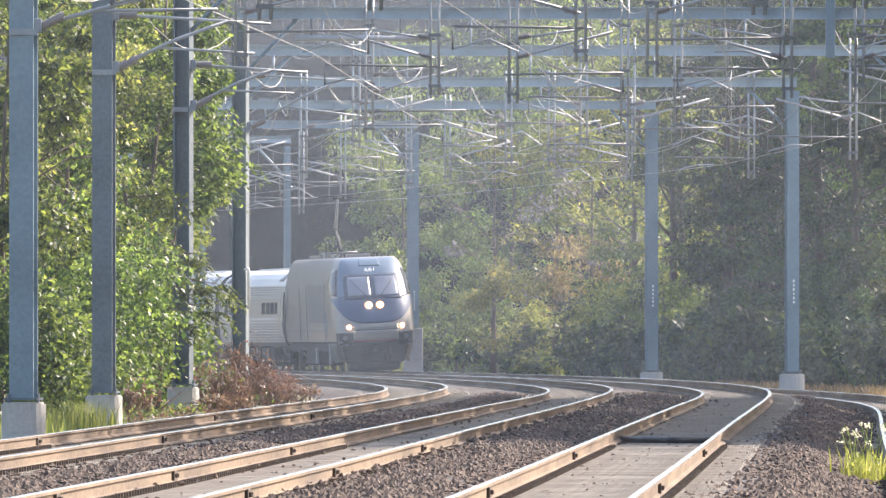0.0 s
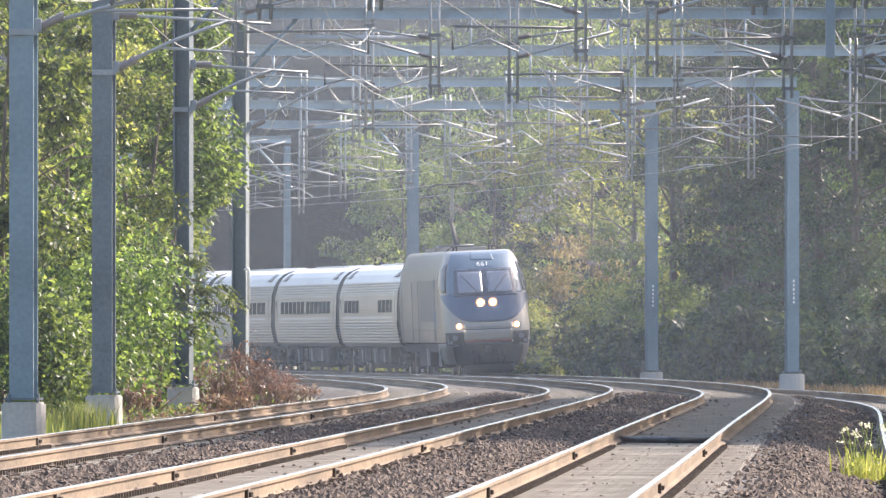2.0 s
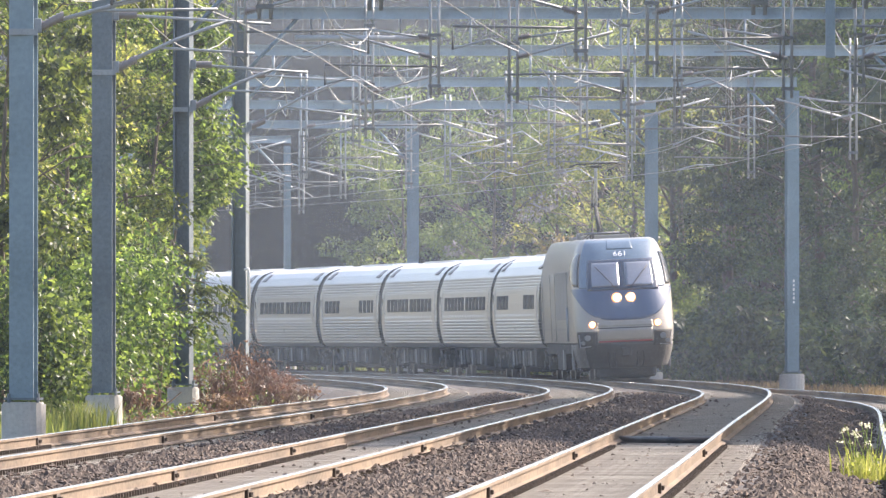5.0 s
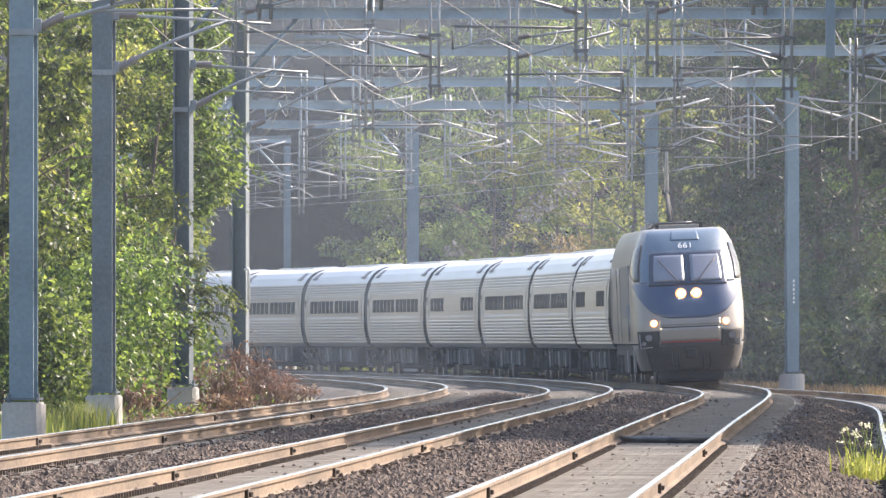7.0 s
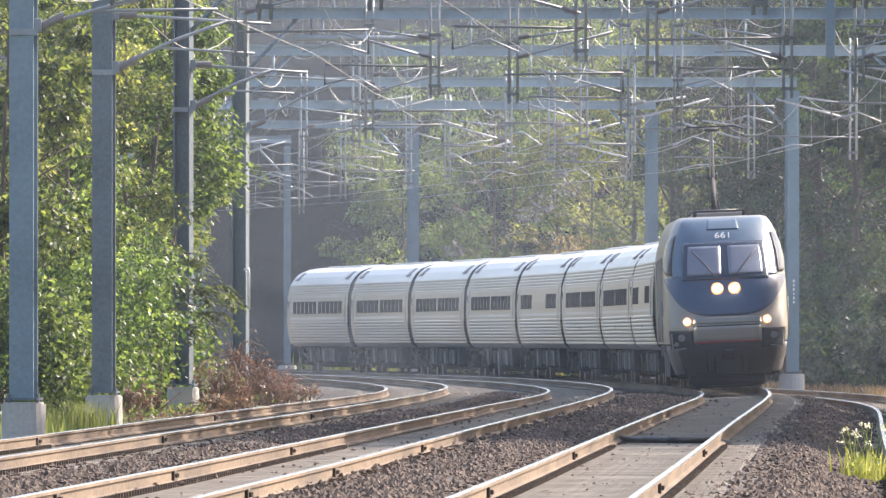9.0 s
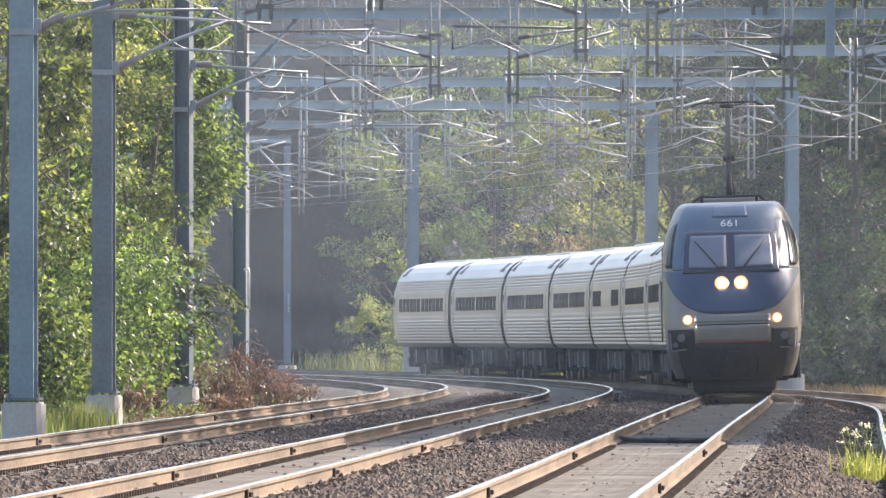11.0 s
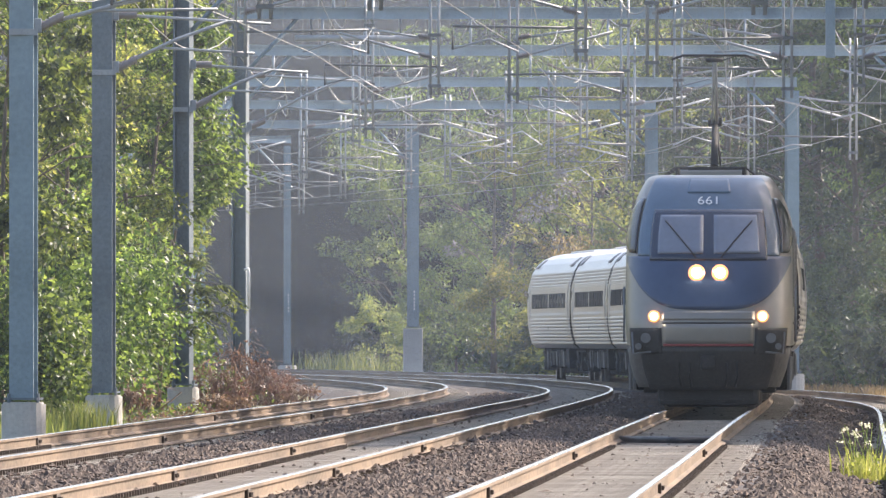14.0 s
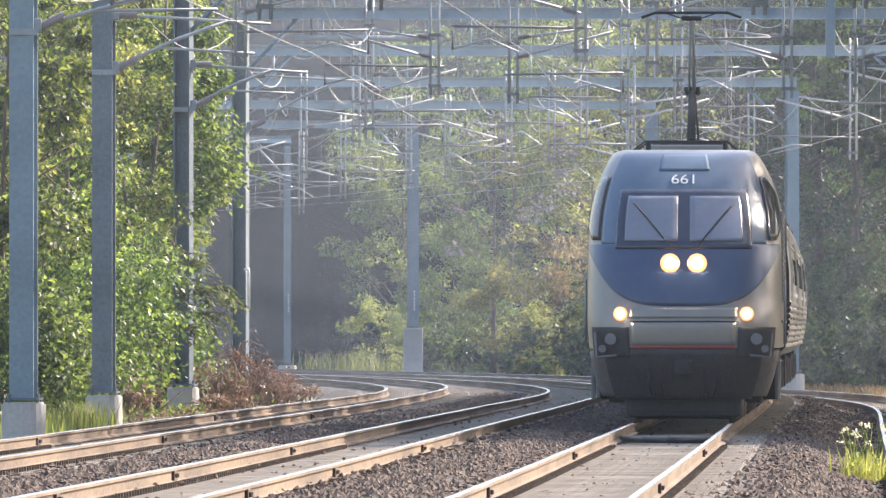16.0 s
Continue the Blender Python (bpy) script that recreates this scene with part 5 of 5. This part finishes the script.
def left_side():
    """Trees, bushes and weeds beside the masts on the inside of the bend."""
    rng = np.random.default_rng(33)
    for k, (u, off, h, w, seed, mtl, bare, size) in enumerate((
            (330, -13.9, 10.5, 3.4, 11, LEAF_NEAR, 0.03, 0.18), (341, -14.2, 11.5, 3.6, 12, LEAF_NEAR, 0.03, 0.15), (354, -14.0, 10.5, 3.2, 13, LEAF_YELLOW, 0.04, 0.12),
            (366, -13.7, 10.5, 2.8, 14, LEAF_NEAR, 0.03, 0.13), (379, -13.4, 10.8, 2.2, 15, LEAF_NEAR, 0.04, 0.12), (392, -13.5, 11.0, 2.2, 16, LEAF_YELLOW, 0.04, 0.13),
            (404, -13.4, 11, 1.5, 22, LEAF_NEAR, 0.3, 0.16), (386, -12.7, 9.6, 2.0, 23, LEAF_NEAR, 0.48, 0.15), (350, -16.0, 14, 5, 17, LEAF_NEAR, 0.05, 0.22), (385, -16.0, 14, 5, 18, LEAF_NEAR, 0.05, 0.2), (430, -15.6, 14, 5, 19, LEAF_NEAR, 0.08, 0.22),
            (460, -17, 15, 6, 20, LEAF_FAR, 0.1, 0.25), (412, -18, 15, 7, 21, LEAF_FAR, 0.1, 0.25))):
        t = tree(h, w, seed, 95, 130, size * 0.92, mtl, bare, 0.0, "tall bright green bushy tree behind the masts", 0.08, 19, 0.36)
        t.matrix_basis = Matrix.Translation(line(u, off, -0.4))
    feathered_tree(line(367, -12.35, -0.35), [Vector((0, 0, -0.2)), Vector((0.1, 0, 1.5)), Vector((0.25, -0.2, 2.8)), Vector((0.4, -0.3, 3.9))],
                   [((0.2, -0.2, 2.6), (1.35, -1.0, 2.75)), ((0.3, -0.3, 3.2), (1.0, -1.2, 3.35)), ((0.15, -0.1, 2.2), (1.3, -0.6, 2.15)), ((0.35, -0.3, 3.6), (0.3, -1.3, 3.5)),
                    ((0.2, -0.1, 1.9), (0.7, -1.1, 1.9)), ((0.25, -0.2, 2.9), (1.5, -0.2, 2.5)), ((0.1, 0, 1.6), (-0.3, -1.0, 1.8))],
                   31, "slender sapling with drooping feathered leaves before a mast")
    feathered_tree(line(380, -12.9, -0.35), [Vector((0, 0, -0.2)), Vector((0.1, 0, 2.5)), Vector((-0.05, 0.1, 5.0)), Vector((0.2, 0, 7.5)), Vector((0.3, 0, 9.5))],
                   [((0, 0, 5.0), (2.0, -0.8, 5.5)), ((0, 0, 5.4), (1.7, -0.2, 6.1)), ((0.1, 0, 6.2), (1.2, -0.9, 6.9)), ((0, 0, 4.4), (1.6, -1.0, 4.9)), ((0.2, 0, 7.4), (1.3, -0.4, 8.2)),
                    ((0, 0, 3.8), (0.9, -1.2, 4.2)), ((0.1, 0, 6.6), (0.4, -1.2, 7.2)), ((0.2, 0, 8.2), (1.5, -0.5, 9.0))],
                   32, "slender tree with feathered boughs hanging towards the line")
    for u, off, h, w, seed, mtl, size in ((324, -13.2, 2.6, 2.0, 41, LEAF_NEAR, 0.17), (328, -12.6, 2.0, 1.6, 42, LEAF_NEAR, 0.16), (333, -12.5, 3.4, 1.7, 43, LEAF_NEAR, 0.17),
                                          (345, -12.5, 3.6, 1.8, 44, LEAF_NEAR, 0.17), (356, -12.8, 3.0, 1.6, 46, LEAF_NEAR, 0.17), (376, -13.1, 3.4, 1.3, 45, LEAF_NEAR, 0.18), (392, -13.4, 3.2, 1.2, 47, LEAF_NEAR, 0.18)):
        b = bush(h, w, seed, 120, 60, size * 0.8, mtl, "dense green bush at the line's edge")
        b.matrix_basis = Matrix.Translation(line(u, off, -0.35))
    for u, off, h, w, seed in ((376, -11.3, 1.1, 0.9, 51), (388, -11.2, 1.5, 0.8, 52), (398, -11.0, 1.1, 0.9, 55), (385, -11.6, 0.9, 0.9, 53), (408, -10.8, 0.7, 1.1, 54), (418, -10.6, 0.45, 1.1, 56), (366, -10.9, 0.3, 0.9, 57), (352, -12.2, 0.8, 0.9, 58)):
        b = bush(h, w, seed, 40, 12, 0.09, LEAF_NEAR if seed == 53 else LEAF_RUST, "tangle of dry brown brambles", 34, BRAMBLE, "bramble", 2.4)
        b.matrix_basis = Matrix.Translation(line(u, off, -0.3))


def haze():
    """Thin pale sheets across the line that imitate haze and lift dark tones."""
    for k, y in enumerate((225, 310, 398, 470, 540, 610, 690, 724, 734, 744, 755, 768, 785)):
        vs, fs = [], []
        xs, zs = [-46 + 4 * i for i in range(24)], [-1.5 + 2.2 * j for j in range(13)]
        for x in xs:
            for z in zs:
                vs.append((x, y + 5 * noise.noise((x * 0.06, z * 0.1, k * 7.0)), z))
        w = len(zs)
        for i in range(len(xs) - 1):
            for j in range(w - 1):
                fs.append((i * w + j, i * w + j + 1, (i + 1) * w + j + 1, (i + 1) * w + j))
        tagged(part("haze_drift", mesh("haze_drift", vs, fs, True), HAZE), "thin translucent sheet that imitates pale sunlit haze", "haze", kind="stuff")


def grasses():
    rng = np.random.default_rng(77)
    sp = [line(u, o, -0.38) for u, o in zip(rng.uniform(250, 322, 4200), rng.uniform(-15.5, -10.9, 4200))]
    tagged(part("verge_grass", blades(sp, 0.3, rng, 0.014), GRASS_BLADE), "rough sunlit green verge grass", "grass", kind="stuff")
    sp = [line(u, o, -0.6) for u, o in zip(rng.uniform(470, 610, 6000), rng.uniform(9.6, 12.6, 6000))]
    tagged(part("dry_grass", blades(sp, 0.34, rng, 0.02), DRY_GRASS), "dry straw-coloured grass at the wood's edge", "grass", kind="stuff")
    spots = [line(u, o, -0.33) for u, o in zip(rng.uniform(318, 376, 420), rng.uniform(-13.0, -10.7, 420))]
    tagged(part("leaf_litter", leaves(spots, 0.10, 9, 0.09, rng), LEAF_RUST), "brown fallen leaves and low weeds between the masts", "leaf litter", kind="stuff")
    spots = [line(u, o, -0.30) for u, o in zip(rng.uniform(318, 372, 150), rng.uniform(-12.8, -10.9, 150))]
    tagged(part("low_weeds", leaves(spots, 0.13, 14, 0.10, rng), LEAF_NEAR), "low green weeds beside the mast foundations", "weeds", kind="stuff")
    sp = [line(u, o, -0.38) for u, o in zip(rng.uniform(299, 309, 420), rng.normal(-11.2, 0.28, 420))]
    tagged(part("feathery_weeds", blades(sp, 0.5, rng, 0.014), GRASS_BLADE), "feathery pale weeds between the masts", "weeds", kind="stuff")
    # young weeds far behind the bend's ballast
    sp = [line(u, o, -0.4) for u, o in zip(rng.uniform(668, 690, 700), rng.normal(4.6, 0.5, 700))]
    tagged(part("tall_weeds", blades(sp, 1.0, rng, 0.03), GRASS_BLADE), "tall pale green weeds beside the far track", "weeds", kind="stuff")
    # weed clump with seed heads by the near track
    ob = tagged(new("weed_clump"), "yellow-green weed clump with seed heads in the ballast", "weed")
    base = Vector((5.2, 212, -0.50))
    sp = [base + Vector((rng.normal(0, 0.17), rng.normal(0, 0.6), 0)) for _ in range(130)]
    part("blade_tuft", blades(sp, 0.45, rng, 0.011), WEED_BLADE, ob)["kind"] = "stuff"
    part("leaf_tuft", leaves([base + Vector((rng.normal(0, 0.15), rng.normal(0, 0.4), rng.uniform(0.05, 0.32))) for _ in range(16)], 0.06, 16, 0.10, rng), WEED_BLADE, ob)["kind"] = "stuff"
    bm, heads = bmesh.new(), []
    for k in range(16):
        p = base + Vector((rng.normal(0, 0.10), rng.normal(0, 0.3), 0))
        q = p + Vector((rng.normal(-0.05, 0.14), 0, rng.uniform(0.5, 0.82)))
        e = q + Vector((rng.normal(-0.03, 0.05), 0, -0.03))
        tube(bm, [p, p.lerp(q, 0.6) + Vector((0, 0, 0.04)), q, e], 0.004, 4)
        heads.append(e)
    part("stalk_tuft", bm, WEED_BLADE, ob)["kind"] = "stuff"
    part("seed_heads", leaves(heads, 0.018, 14, 0.03, rng), SEED_HEAD, ob, "pale seed heads")["kind"] = "stuff"


ground()
ballast()
overhead()
wood()
bare_trees()
undergrowth()
left_side()
grasses()
haze()
bond_cable()
loose_stones()
for key in TRACKS:
    track(key)
motions()
